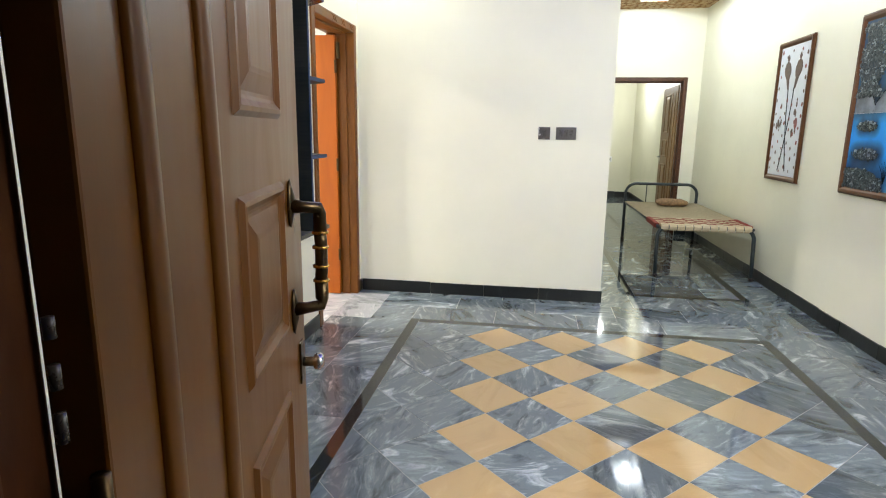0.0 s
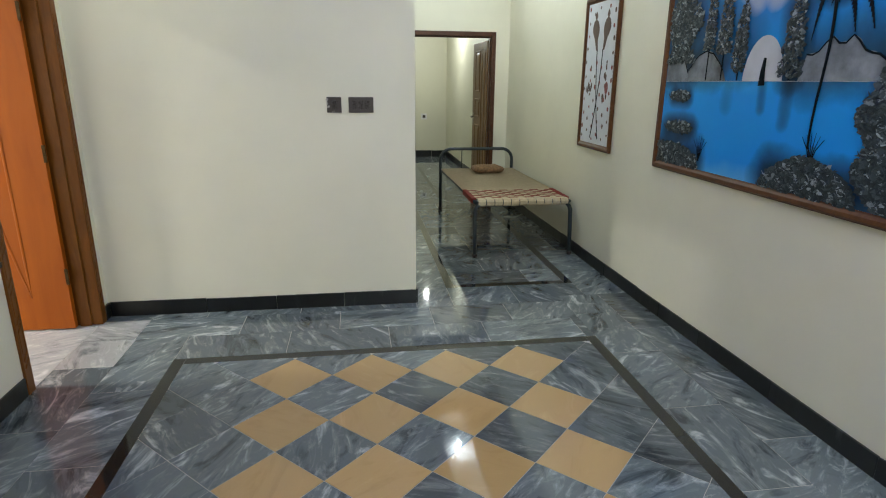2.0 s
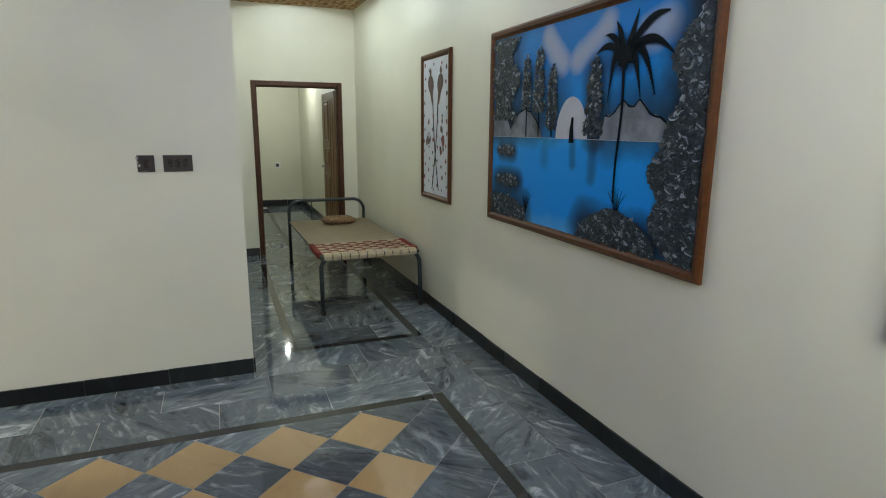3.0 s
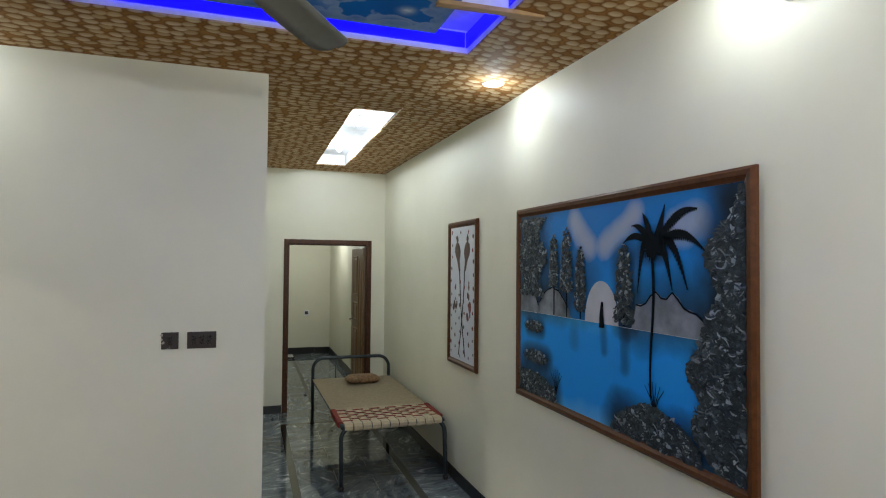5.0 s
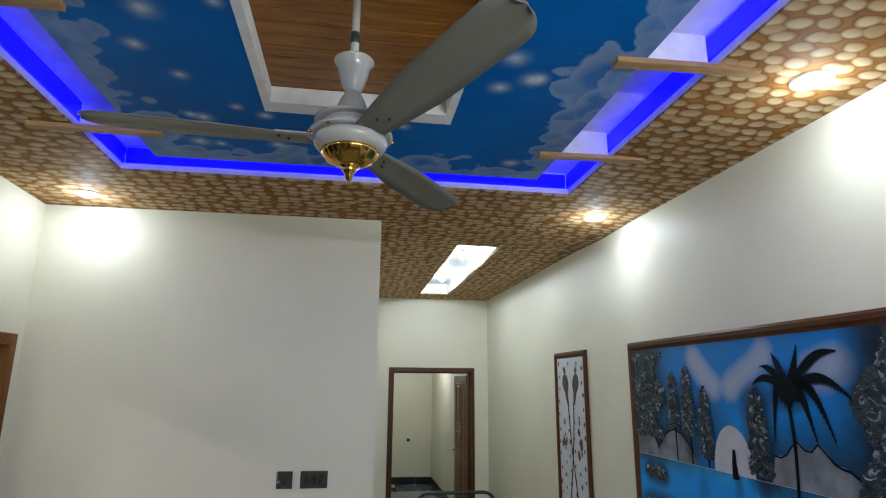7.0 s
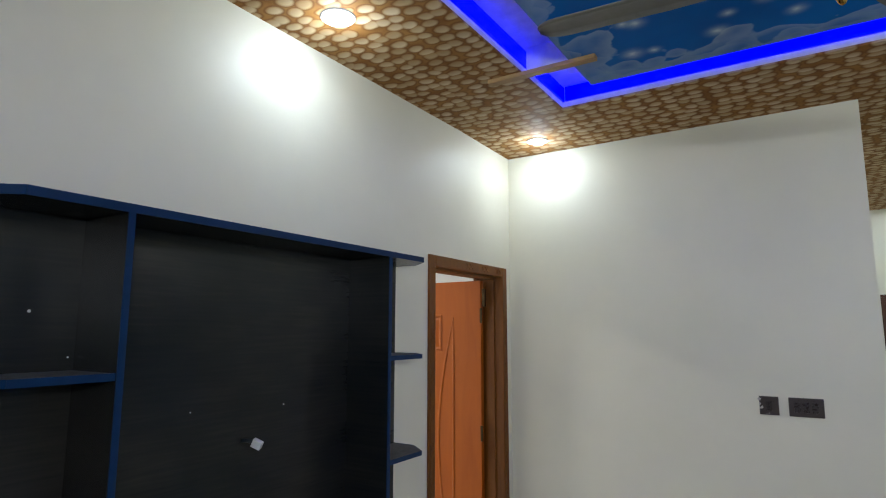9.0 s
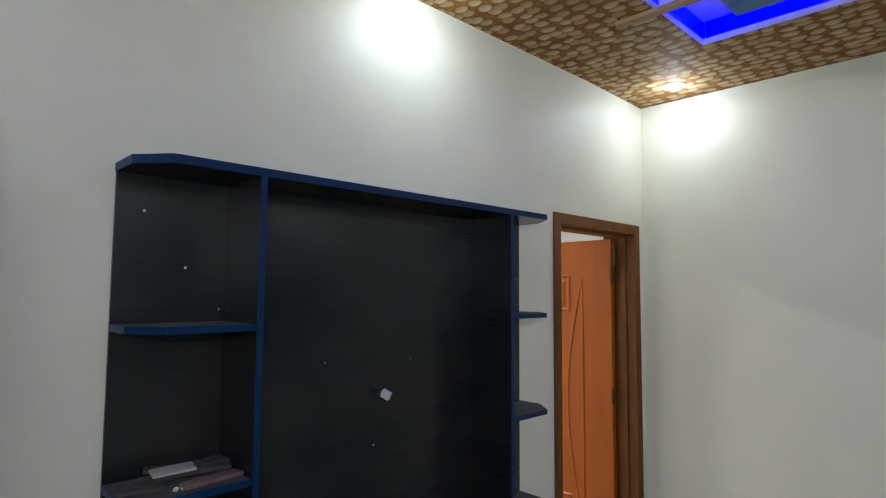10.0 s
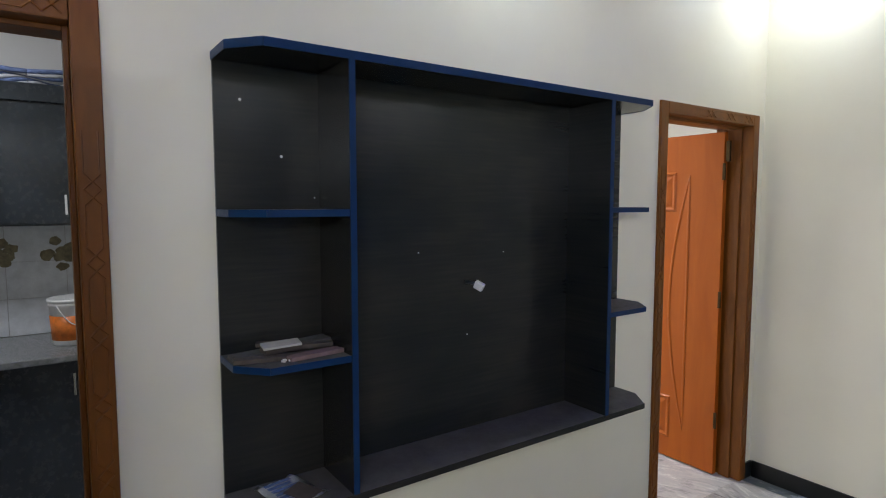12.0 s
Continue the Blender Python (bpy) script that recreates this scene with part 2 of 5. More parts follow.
def lathe(profile, steps=32):
    """Turns (radius, height) points about the z axis."""
    bm = bmesh.new()
    rings = []
    for r, z in profile:
        rings.append([bm.verts.new((r * math.cos(2 * math.pi * k / steps), r * math.sin(2 * math.pi * k / steps), z)) for k in range(steps)] if r > 1e-5 else [bm.verts.new((0, 0, z))])
    for a, b in zip(rings, rings[1:]):
        for k in range(steps):
            j = (k + 1) % steps
            if len(a) == 1 and len(b) == 1:
                continue
            if len(a) == 1:
                bm.faces.new((a[0], b[j], b[k]))
            elif len(b) == 1:
                bm.faces.new((a[k], a[j], b[0]))
            else:
                bm.faces.new((a[k], a[j], b[j], b[k]))
    return bm


def tube(points, radius, steps=10, closed=False):
    """A round bar along points."""
    bm = bmesh.new()
    pts = [Vector(p) for p in points]
    rings, side = [], None
    for k, p in enumerate(pts):
        ahead = (pts[min(k + 1, len(pts) - 1)] - pts[max(k - 1, 0)]).normalized()
        if side is None:
            side = ahead.orthogonal().normalized()
        side = (side - ahead * side.dot(ahead)).normalized()
        up = ahead.cross(side)
        r = radius[k] if isinstance(radius, (list, tuple)) else radius
        rings.append([bm.verts.new(p + r * (math.cos(a) * side + math.sin(a) * up)) for a in (2 * math.pi * j / steps for j in range(steps))])
    for a, b in zip(rings, rings[1:]):
        for k in range(steps):
            bm.faces.new((a[k], a[(k + 1) % steps], b[(k + 1) % steps], b[k]))
    bm.faces.new(rings[0][::-1])
    bm.faces.new(rings[-1])
    return bm


# ---- the plan ----
WEST, EAST, NORTH, SOUTH, FAR, TOP = -1.04, 2.625, 4.90, 0.47, 8.57, 3.0
CORNER = 1.01
T = 0.23
ROOF = 3.45

# walls: (name, boxes), the openings left free
def walls(name, boxes, material="cream_paint", label="cream painted plaster wall"):
    bm = bmesh.new()
    for b in boxes:
        box(bm, *b)
    return structure(name, bm, material, label, "wall")


DA0, DA1, DAZ = 3.880, 4.826, 2.190
DC0, DC1, DCZ = 0.560, 1.508, 2.203
walls("wall_west", [
    (WEST - T, WEST, SOUTH - T, DC0, 0, ROOF), (WEST - T, WEST, DC0, DC1, DCZ, ROOF), (WEST - T, WEST, DC1, DA0, 0, ROOF),
    (WEST - T, WEST, DA0, DA1, DAZ, ROOF), (WEST - T, WEST, DA1, NORTH, 0, ROOF)])
walls("wall_north", [(WEST - T, CORNER, NORTH, NORTH + T, 0, ROOF), (CORNER - T, CORNER, NORTH + T, FAR, 0, ROOF)])
EAST_LINE = [(2.78, SOUTH), (2.650, 2.75), (2.612, 4.75), (2.573, FAR + T)]  # the wall is not quite straight
structure("wall_east", prism([(2.793, SOUTH - T), (3.03, SOUTH - T), (3.03, FAR + T)] + EAST_LINE[::-1], 0, ROOF), "cream_paint", "cream painted plaster wall", "wall")
DB0, DB1, DBZ = 1.312, 2.400, 2.128
walls("wall_far", [(CORNER - T, DB0, FAR, FAR + T, 0, ROOF), (DB0, DB1, FAR, FAR + T, DBZ, ROOF), (DB1, EAST, FAR, FAR + T, 0, ROOF)])
DE0, DE1, DEZ = 0.048, 1.02, 2.16
walls("wall_south", [(WEST, DE0, SOUTH - T, SOUTH, 0, ROOF), (DE0, DE1, SOUTH - T, SOUTH, DEZ, ROOF), (DE1, 2.786, SOUTH - T, SOUTH, 0, ROOF)])
walls("wall_far_room", [(2.49, 2.49 + T, FAR + T, 13.25, 0, ROOF), (-0.6, 2.49 + T, 13.25, 13.25 + T, 0, ROOF), (-0.6 - T, -0.6, FAR + T, 13.25 + T, 0, ROOF), (-0.6 - T, CORNER - T, FAR, FAR + T, 0, ROOF)], "far_paint", "pale yellow painted wall of the far room")
walls("wall_side_room", [(-4.2 - T, -4.2, 2.3, 7.0, 0, ROOF), (-4.2, WEST - T, 7.0, 7.0 + T, 0, ROOF), (-4.2, WEST - T, 2.3 - T, 2.3, 0, ROOF), (WEST - T, WEST, NORTH + T, 7.0 + T, 0, ROOF)], "white_paint", "white painted wall of the side room")
walls("wall_kitchen", [(-3.45 - T, -3.45, -1.2, 2.3 - T, 0, ROOF), (-3.45, WEST - T, -1.2 - T, -1.2, 0, ROOF), (WEST - T, WEST, -1.2 - T, SOUTH - T, 0, ROOF)], "white_paint", "white painted kitchen wall")
# unseen walls, added to close off the dark space south of the door
walls("wall_porch", [(WEST, 2.793, -2.2, -2.0, 0, ROOF), (2.793, 2.793 + T, -2.2, SOUTH - T, 0, ROOF)], "white_paint", "added unseen white wall outside the front door")
structure("roof", slab(-4.5, 3.05, -2.3, 13.6, ROOF, ROOF + 0.15), "gypsum", "white concrete roof slab", "roof")

# ceilings
CX0, CX1, CY0, CY1 = -0.372, 2.058, 1.15, 4.235
RX0, RX1, RY0, RY1 = 1.635, 1.98, 5.56, 8.15
bm = bmesh.new()
th = 0.010
for b in ((WEST, CX0, SOUTH, CY1), (WEST, CX0, CY1, NORTH), (CX0, CX1, SOUTH, CY0), (CX0, CX1, CY1, NORTH),
          (CORNER, RX0, NORTH, FAR), (RX1, CX1, NORTH, FAR), (RX0, RX1, NORTH, RY0), (RX0, RX1, RY1, FAR)):
    box(bm, *b, TOP, TOP + th)
# the sheets along the east wall hang a little low at the wall
ys = [SOUTH + (FAR - SOUTH) * k / 16 for k in range(17)]
for y0, y1 in zip(ys, ys[1:]):
    vs = box(bm, CX1, 2.80, y0, y1, TOP, TOP + th)
    for k in (1, 2, 5, 6):
        vs[k].co.z -= 0.046 * min(1.0, max(0.0, (8.0 - vs[k].co.y) / 4.0))
for vert in bm.verts:
    if abs(vert.co.y - NORTH) < 0.26:
        vert.co.z -= 0.015
structure("ceiling", bm, "pebble_paper", "brown pebble-patterned papered false ceiling", "ceiling")

# the raised cove round the sky panel, white, lit blue from its own strips
bm = bmesh.new()
H = TOP + 0.14
for b in ((CX0 - 0.02, CX0, CY0 - 0.02, CY1 + 0.02, TOP + 0.0105, H), (CX1, CX1 + 0.02, CY0 - 0.02, CY1 + 0.02, TOP + 0.0105, H),
          (CX0, CX1, CY0 - 0.02, CY0, TOP + 0.0105, H), (CX0, CX1, CY1, CY1 + 0.02, TOP + 0.0105, H), (CX0 - 0.02, CX1 + 0.02, CY0 - 0.02, CY1 + 0.02, H, H + 0.02)):
    box(bm, *b)
structure("ceiling_cove", bm, "gypsum", "white gypsum ceiling cove glowing blue", "cove")

# slabs taller than a strip: their glow includes the blue wash on the fascia
for b in ((CX0 + 0.002, CX0 + 0.012, CY0, CY1), (CX1 - 0.012, CX1 - 0.002, CY0, CY1), (CX0 + 0.02, CX1 - 0.02, CY1 - 0.012, CY1 - 0.002), (CX0 + 0.02, CX1 - 0.02, CY0 + 0.002, CY0 + 0.012)):
    ob = part("led_strip", slab(*b, TOP + 0.040, TOP + 0.122), "led_blue")
    tagged(ob, "blue glowing led strip and its wash inside the ceiling cove", "led strip", "cove lights")

# the recessed light box of the passage
bm = bmesh.new()
for b in ((RX0 - 0.015, RX0, RY0 - 0.015, RY1 + 0.015), (RX1, RX1 + 0.015, RY0 - 0.015, RY1 + 0.015), (RX0, RX1, RY0 - 0.015, RY0), (RX0, RX1, RY1, RY1 + 0.015)):
    box(bm, *b, TOP + 0.0105, TOP + 0.13)
box(bm, RX0 - 0.015, RX1 + 0.015, RY0 - 0.015, RY1 + 0.015, TOP + 0.13, TOP + 0.145)
structure("ceiling_recess", bm, "gypsum", "white recessed light box in the passage ceiling", "recess")

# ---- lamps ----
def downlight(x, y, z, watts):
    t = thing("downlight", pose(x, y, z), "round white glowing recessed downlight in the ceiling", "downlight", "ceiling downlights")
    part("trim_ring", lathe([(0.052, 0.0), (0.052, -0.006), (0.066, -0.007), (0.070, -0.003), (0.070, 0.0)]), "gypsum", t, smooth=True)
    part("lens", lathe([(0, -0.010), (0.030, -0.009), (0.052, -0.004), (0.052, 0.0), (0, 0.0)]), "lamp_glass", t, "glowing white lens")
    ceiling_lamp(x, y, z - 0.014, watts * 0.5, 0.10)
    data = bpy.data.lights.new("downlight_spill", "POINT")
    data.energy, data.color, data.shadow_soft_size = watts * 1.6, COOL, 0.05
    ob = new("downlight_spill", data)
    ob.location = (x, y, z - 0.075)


for x, y, z in ((2.36, 4.57, TOP - 0.024), (2.41, 2.81, TOP - 0.022), (-0.70, 4.64, TOP - 0.010), (-0.77, 2.84, TOP)):
    downlight(x, y, z, LAMP_WATTS)
# unseen south pair, assumed from the rows' spacing and added for room light
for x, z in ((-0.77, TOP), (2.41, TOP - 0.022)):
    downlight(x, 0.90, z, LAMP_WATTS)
# an unseen fill lamp, added on the south wall beside the front door
fill_fitting = thing("fill_tube", pose(1.80, SOUTH, 2.14), "added unseen white fill tube on a slim wall batten", "tube light")
part("batten", slab(-0.62, 0.62, 0.0, 0.035, -0.022, 0.022, bevel=0.004), "gypsum", fill_fitting, "white metal batten")
for x in (-0.61, 0.61):
    part("end_cap", slab(x - 0.012, x + 0.012, 0.0352, 0.075, -0.018, 0.018, bevel=0.004), "gypsum", fill_fitting)
bm = tube([(-0.597, 0.055, 0), (0, 0.055, 0), (0.597, 0.055, 0)], 0.013, 14)
part("glass_tube", bm, "lamp_glass", fill_fitting, "glowing glass tube of the added fill lamp", True)
data = bpy.data.lights.new("fill_tube_lamp", "AREA")
data.shape, data.size, data.size_y, data.energy, data.color = "RECTANGLE", 1.19, 0.03, FILL_WATTS, (0.945, 1.0, 1.03)
ob = new("fill_tube_lamp", data)
ob.matrix_basis = pose(1.80, SOUTH + 0.075, 2.14, 90, 0, 0)
for y in (6.25, 7.45):
    t = thing("ceiling_bulb", pose(1.807, y, TOP + 0.13), "bare white glowing bulb in the ceiling recess", "bulb", "recess bulbs")
    part("cap", lathe([(0, 0.0), (0.028, 0.0), (0.028, -0.014), (0.018, -0.018), (0.018, -0.026), (0, -0.026)], 24), "gypsum", t, smooth=True)
    part("globe", lathe([(0.012, -0.022), (0.018, -0.03), (0.027, -0.045), (0.030, -0.060), (0.027, -0.075), (0.018, -0.086), (0, -0.090)], 24), "bulb_glass", t, "glowing white globe", True)
    data = bpy.data.lights.new("bulb_light", "POINT")
    data.energy, data.color, data.shadow_soft_size = BULB_WATTS, COOL, 0.018
    ob = new("bulb_light", data)
    ob.location = (1.807, y, TOP + 0.028)

# ---- floors ----
structure("subfloor", slab(-4.5, 3.05, -2.3, 13.6, -0.20, -0.0016), "grout", "pale grout bed under the marble floor", "floor")
floor = structure("floor", slab(-4.5, WEST - 0.007, -2.3, 13.6, -0.009, -0.0004), "white_marble", "polished grey streaked marble tile floor", "floor")
JOINT = 0.0016


def clip(poly, x0, x1, y0, y1):
    """Cuts an outline to a rectangle."""
    for axis, limit, sign in ((0, x0, 1), (0, x1, -1), (1, y0, 1), (1, y1, -1)):
        out = []
        for a, b in zip(poly, poly[1:] + poly[:1]):
            da, db = sign * (a[axis] - limit), sign * (b[axis] - limit)
            if da >= 0:
                out.append(a)
            if (da >= 0) != (db >= 0):
                k = da / (da - db)
                out.append((a[0] + k * (b[0] - a[0]), a[1] + k * (b[1] - a[1])))
        poly = out
        if len(poly) < 3:
            return []
    return poly


def tile(outline, material, name="tile"):
    """One floor tile, its joint left open all round."""
    cx, cy = sum(p[0] for p in outline) / len(outline), sum(p[1] for p in outline) / len(outline)
    grown = []
    for x, y in outline:
        d = math.hypot(x - cx, y - cy)
        k = 1 - JOINT * 1.3 / max(d, 0.02)
        grown.append((round((x - cx) * k, 5), round((y - cy) * k, 5)))
    ob = part(name, prism(grown, -0.009, 0.0, 0.0006), material, floor)
    ob.location = (cx, cy, random.uniform(-0.0004, 0.0004))
    return ob


def rect(x0, x1, y0, y1):
    return [(x0, y0), (x1, y0), (x1, y1), (x0, y1)]


# skirting of black marble, piece by piece
def skirting(a, b, inward, h=0.10, seed=1):
    """Pieces from a to b along a wall's foot, standing 11 mm into the room."""
    rnd = random.Random(seed)
    (ax, ay), (bx, by) = a, b
    length = math.hypot(bx - ax, by - ay)
    ux, uy = (bx - ax) / length, (by - ay) / length
    base = tagged(new("baseboard"), "black marble skirting at the wall's foot", "baseboard", kind="structure")
    at = 0.0
    while at < length - 0.01:
        step = min(rnd.choice((0.61, 0.61, 0.55, 0.46)), length - at)
        if length - at - step < 0.08:
            step = length - at
        th = 0.011 + rnd.uniform(-0.0015, 0.002)
        hh = h + rnd.uniform(-0.003, 0.003)
        p0, p1 = at + 0.001, at + step - 0.001
        o = [(ax + ux * p0, ay + uy * p0), (ax + ux * p1, ay + uy * p1), (ax + ux * p1 + inward[0] * th, ay + uy * p1 + inward[1] * th), (ax + ux * p0 + inward[0] * th, ay + uy * p0 + inward[1] * th)]
        part("skirting_piece", prism(o, 0.0, hh, 0.0015), "black_marble", base)
        at += step


skirting((WEST, DC1 + 0.004), (WEST, DA0 - 0.004), (1, 0), 0.10, 2)
skirting((WEST, DA1 + 0.004), (WEST, NORTH), (1, 0), 0.10, 3)
skirting((WEST + 0.014, NORTH), (CORNER, NORTH), (0, -1), 0.10, 4)
skirting((CORNER, NORTH), (CORNER, FAR), (1, 0), 0.10, 5)
skirting((CORNER + 0.014, FAR), (DB0 - 0.004, FAR), (0, -1), 0.10, 6)
skirting((DB1 + 0.004, FAR), (2.56, FAR), (0, -1), 0.10, 7)
for k, (a, b) in enumerate(zip(EAST_LINE, EAST_LINE[1:])):
    skirting(a, (b[0], min(b[1], FAR)), (-1, 0), 0.10, 8 + 20 * k)
skirting((DE1 + 0.004, SOUTH), (2.76, SOUTH), (0, 1), 0.10, 9)
skirting((-0.6, 13.25), (2.48, 13.25), (0, -1), 0.13, 10)
skirting((2.49, 13.23), (2.49, FAR + T), (-1, 0), 0.13, 11)


# ---- doors ----
def door_frame(name, m, w, h, face, depth, label, proud=0.012, carved=False, material="frame_wood"):
    """A wooden frame; local x runs along the wall, y out of it, the outer width is w."""
    t = tagged(new(name), label, "door frame", kind="structure")
    t.matrix_basis = m
    for x0, x1 in ((0, face), (w - face, w)):
        jamb = part("jamb", slab(x0, x1, -depth, proud, 0, h, bevel=0.004), material, t)
        s0, s1 = (x1, x1 + 0.014) if x0 == 0 else (x0 - 0.014, x0)
        part("door_stop", slab(s0, s1, -depth * 0.55, -0.05, 0, h - face, bevel=0.003), material, jamb)
        if not carved:
            part("bead", slab(x0 + face * 0.40, x0 + face * 0.52, proud, proud + 0.004, 0, h - face * 0.4, bevel=0.0015), material, jamb)
    head = part("head", slab(face + 0.001, w - face - 0.001, -depth, proud, h - face, h, bevel=0.004), material, t)
    part("door_stop", slab(face + 0.014, w - face - 0.014, -depth * 0.55, -0.05, h - face - 0.014, h - face, bevel=0.003), material, head)
    if carved:
        # pairs of crossed cuts joined by long bevelled lines, up the jambs and along the head
        def cut(bm, p, q, r=0.0026):
            bars = tube([p, (p + q) / 2, q], r, 5)
            me = bpy.data.meshes.new("temp")
            bars.to_mesh(me)
            bm.from_mesh(me)
            bars.free()
            bpy.data.meshes.remove(me)

        half, deep = face * 0.30, proud + 0.0012
        runs = [(Vector((face * 0.5, deep, 0.16)), Vector((0, 0, 1)), Vector((1, 0, 0)), h - 0.14), (Vector((w - face * 0.5, deep, 0.16)), Vector((0, 0, 1)), Vector((1, 0, 0)), h - 0.14),
                (Vector((0.10, deep, h - face * 0.5)), Vector((1, 0, 0)), Vector((0, 0, 1)), w - 0.08)]
        for foot, up, across, length in runs:
            bm = bmesh.new()
            at = 0.0
            start = foot.x if up.x else foot.z
            while start + at + 0.19 < length:
                c = foot + up * at
                for step in (0.0, 0.042):
                    for sg in (1, -1):
                        cut(bm, c + up * (step - 0.021) - across * half * sg, c + up * (step + 0.021) + across * half * sg)
                for sg in (1, -1):
                    cut(bm, c + up * 0.063 + across * half * 0.9 * sg, c + up * 0.171 + across * half * 0.9 * sg, 0.0017)
                at += 0.192
            part("carving", bm, material, t, "chip-carved crossed lines")
    return t


def raised_panel(x0, x1, z0, z1, y, sign=1, edge=0.024, rise=0.007):
    """A moulded panel: a rounded rim, a sunk margin and a raised field."""
    bm = bmesh.new()
    loops = []
    for inset, out in ((0, 0), (edge * 0.3, rise * 0.9), (edge * 0.55, rise), (edge * 0.9, rise * 0.2), (edge * 1.2, -rise * 0.1), (edge * 2.3, rise * 0.9), (edge * 2.6, rise)):
        loops.append([bm.verts.new(c) for c in ((x0 + inset, y + sign * out, z0 + inset), (x1 - inset, y + sign * out, z0 + inset), (x1 - inset, y + sign * out, z1 - inset), (x0 + inset, y + sign * out, z1 - inset))])
    for a, b in zip(loops, loops[1:]):
        for k in range(4):
            bm.faces.new((a[k], a[(k + 1) % 4], b[(k + 1) % 4], b[k]))
    bm.faces.new(loops[-1])
    return bm


def door_leaf(name, m, w, h, material, label, side=1, thick=0.036, lines=((0.118, 0.03), (0.318, 0.05)), panel=(0.458, 0.785), rows=None, span=None, bead=0.018):
    """A moulded door leaf; hinged at local x = 0, its shown face towards y * side."""
    t = tagged(new(name), label, "door", kind="structure")
    t.matrix_basis = m
    y0, y1 = (-thick, 0.0) if side > 0 else (0.0, thick)
    part("leaf", slab(0.0, w, y0, y1, 0.008, h, bevel=0.003), material, t)
    low, high = span or (0.09, h - 0.09)
    for zz in rows or ((0.12, 0.945), (1.050, 1.300), (1.395, h - 0.10)):
        part("panel", raised_panel(w * panel[0], w * panel[1], zz[0], zz[1], 0.0, side), material, t, smooth=False)
    for x, bow in lines:
        pts, rad = [], []
        for k in range(33):
            f = k / 32
            pts.append((w * (x + bow * (math.sin(math.pi * f) - 0.5)), 0.0, low + f * (high - low)))
            rad.append(bead * min(1, 0.35 + 4 * min(f, 1 - f)))
        bm = tube(pts, rad, 10)
        bmesh.ops.scale(bm, vec=(1.0, 0.55, 1.0), verts=bm.verts[:])
        part("moulding", bm, material, t, smooth=True)
    return t


# front door, standing open into the room
door_frame("door_1", pose(DE0, SOUTH, 0), DE1 - DE0, DEZ, 0.06, 0.20, "dark brown wooden front door frame", 0.002, False, "dark_frame")
turn = math.degrees(math.atan2(1.165 - 0.472, 0.0 - 0.15))
front = door_leaf("door_1_leaf", pose(0.15, 0.472, 0, 0, 0, turn), 0.709, 2.07, "brown_door", "brown moulded wooden front door standing open", side=-1)


def pull_handle(door, x, z0, z1, face):
    """An antique brass pull: two plates, two arms and a turned grip."""
    s = -1 if face < 0 else 1
    handle = part("handle", tube([(x + 0.018, s * 0.047, z0 + 0.05), (x + 0.018, s * 0.049, z0 + 0.07), (x + 0.018, s * 0.049, (z0 + z1) / 2), (x + 0.018, s * 0.049, z1 - 0.07), (x + 0.018, s * 0.047, z1 - 0.05)], 0.011, 12), "old_brass", door, "antique brass pull handle", True)
    for z, d in ((z0, 1), (z1, -1)):
        plate = lathe([(0, 0.0), (0.020, 0.0), (0.022, 0.003), (0.015, 0.006), (0.007, 0.010), (0, 0.010)], 20)
        bmesh.ops.transform(plate, matrix=Matrix.Translation((x, 0, z)) @ Matrix.Rotation(radians(90 if s < 0 else -90), 4, "X") @ Matrix.Diagonal((0.75, 1.9, 1, 1)), verts=plate.verts[:])
        part("plate", plate, "old_brass", handle, smooth=True)
        part("arm", tube([(x, s * 0.004, z + d * 0.004), (x + 0.002, s * 0.024, z + d * 0.006), (x + 0.012, s * 0.048, z + d * 0.008), (x + 0.018, s * 0.048, z + d * 0.018), (x + 0.018, s * 0.048, z + d * 0.055)], [0.013, 0.010, 0.010, 0.0115, 0.012], 10), "old_brass", handle, smooth=True)
        for k in (0.052, 0.078):
            ring = lathe([(0.011, -0.003), (0.0145, -0.002), (0.0145, 0.002), (0.011, 0.003)], 16)
            bmesh.ops.translate(ring, vec=(x + 0.018, s * 0.048, z + d * k), verts=ring.verts[:])
            part("ring", ring, "bright_brass", handle, smooth=True)


pull_handle(front, 0.612, 1.067, 1.257, -1)
lock = part("lock", slab(0.650, 0.680, -0.004, 0.0, 0.912, 0.992, bevel=0.002), "old_brass", front, "brass lock plate")
knob = lathe([(0, 0), (0.009, 0), (0.009, 0.018), (0.015, 0.022), (0.016, 0.032), (0.010, 0.038), (0, 0.039)], 20)
bmesh.ops.transform(knob, matrix=Matrix.Translation((0.668, -0.004, 0.950)) @ Matrix.Rotation(radians(90), 4, "X"), verts=knob.verts[:])
part("turn_knob", knob, "chrome", lock, "small steel turn knob", True)
for z in (0.25, 1.05, 1.80):
    hb = tube([(-0.006, 0.004, z), (-0.006, 0.004, z + 0.05), (-0.006, 0.004, z + 0.10)], 0.0065, 10)
    part("hinge", hb, "old_brass", front, "steel butt hinge", True)

for z0, z1 in ((1.231, 1.246), (1.197, 1.216), (1.262, 1.275)):
    kn = tube([(-0.046, 0.0, z0), (-0.046, 0.0, z1)], 0.0035, 10)
    part("knuckle", kn, "switch_key", front, "dark steel hinge knuckle", True)

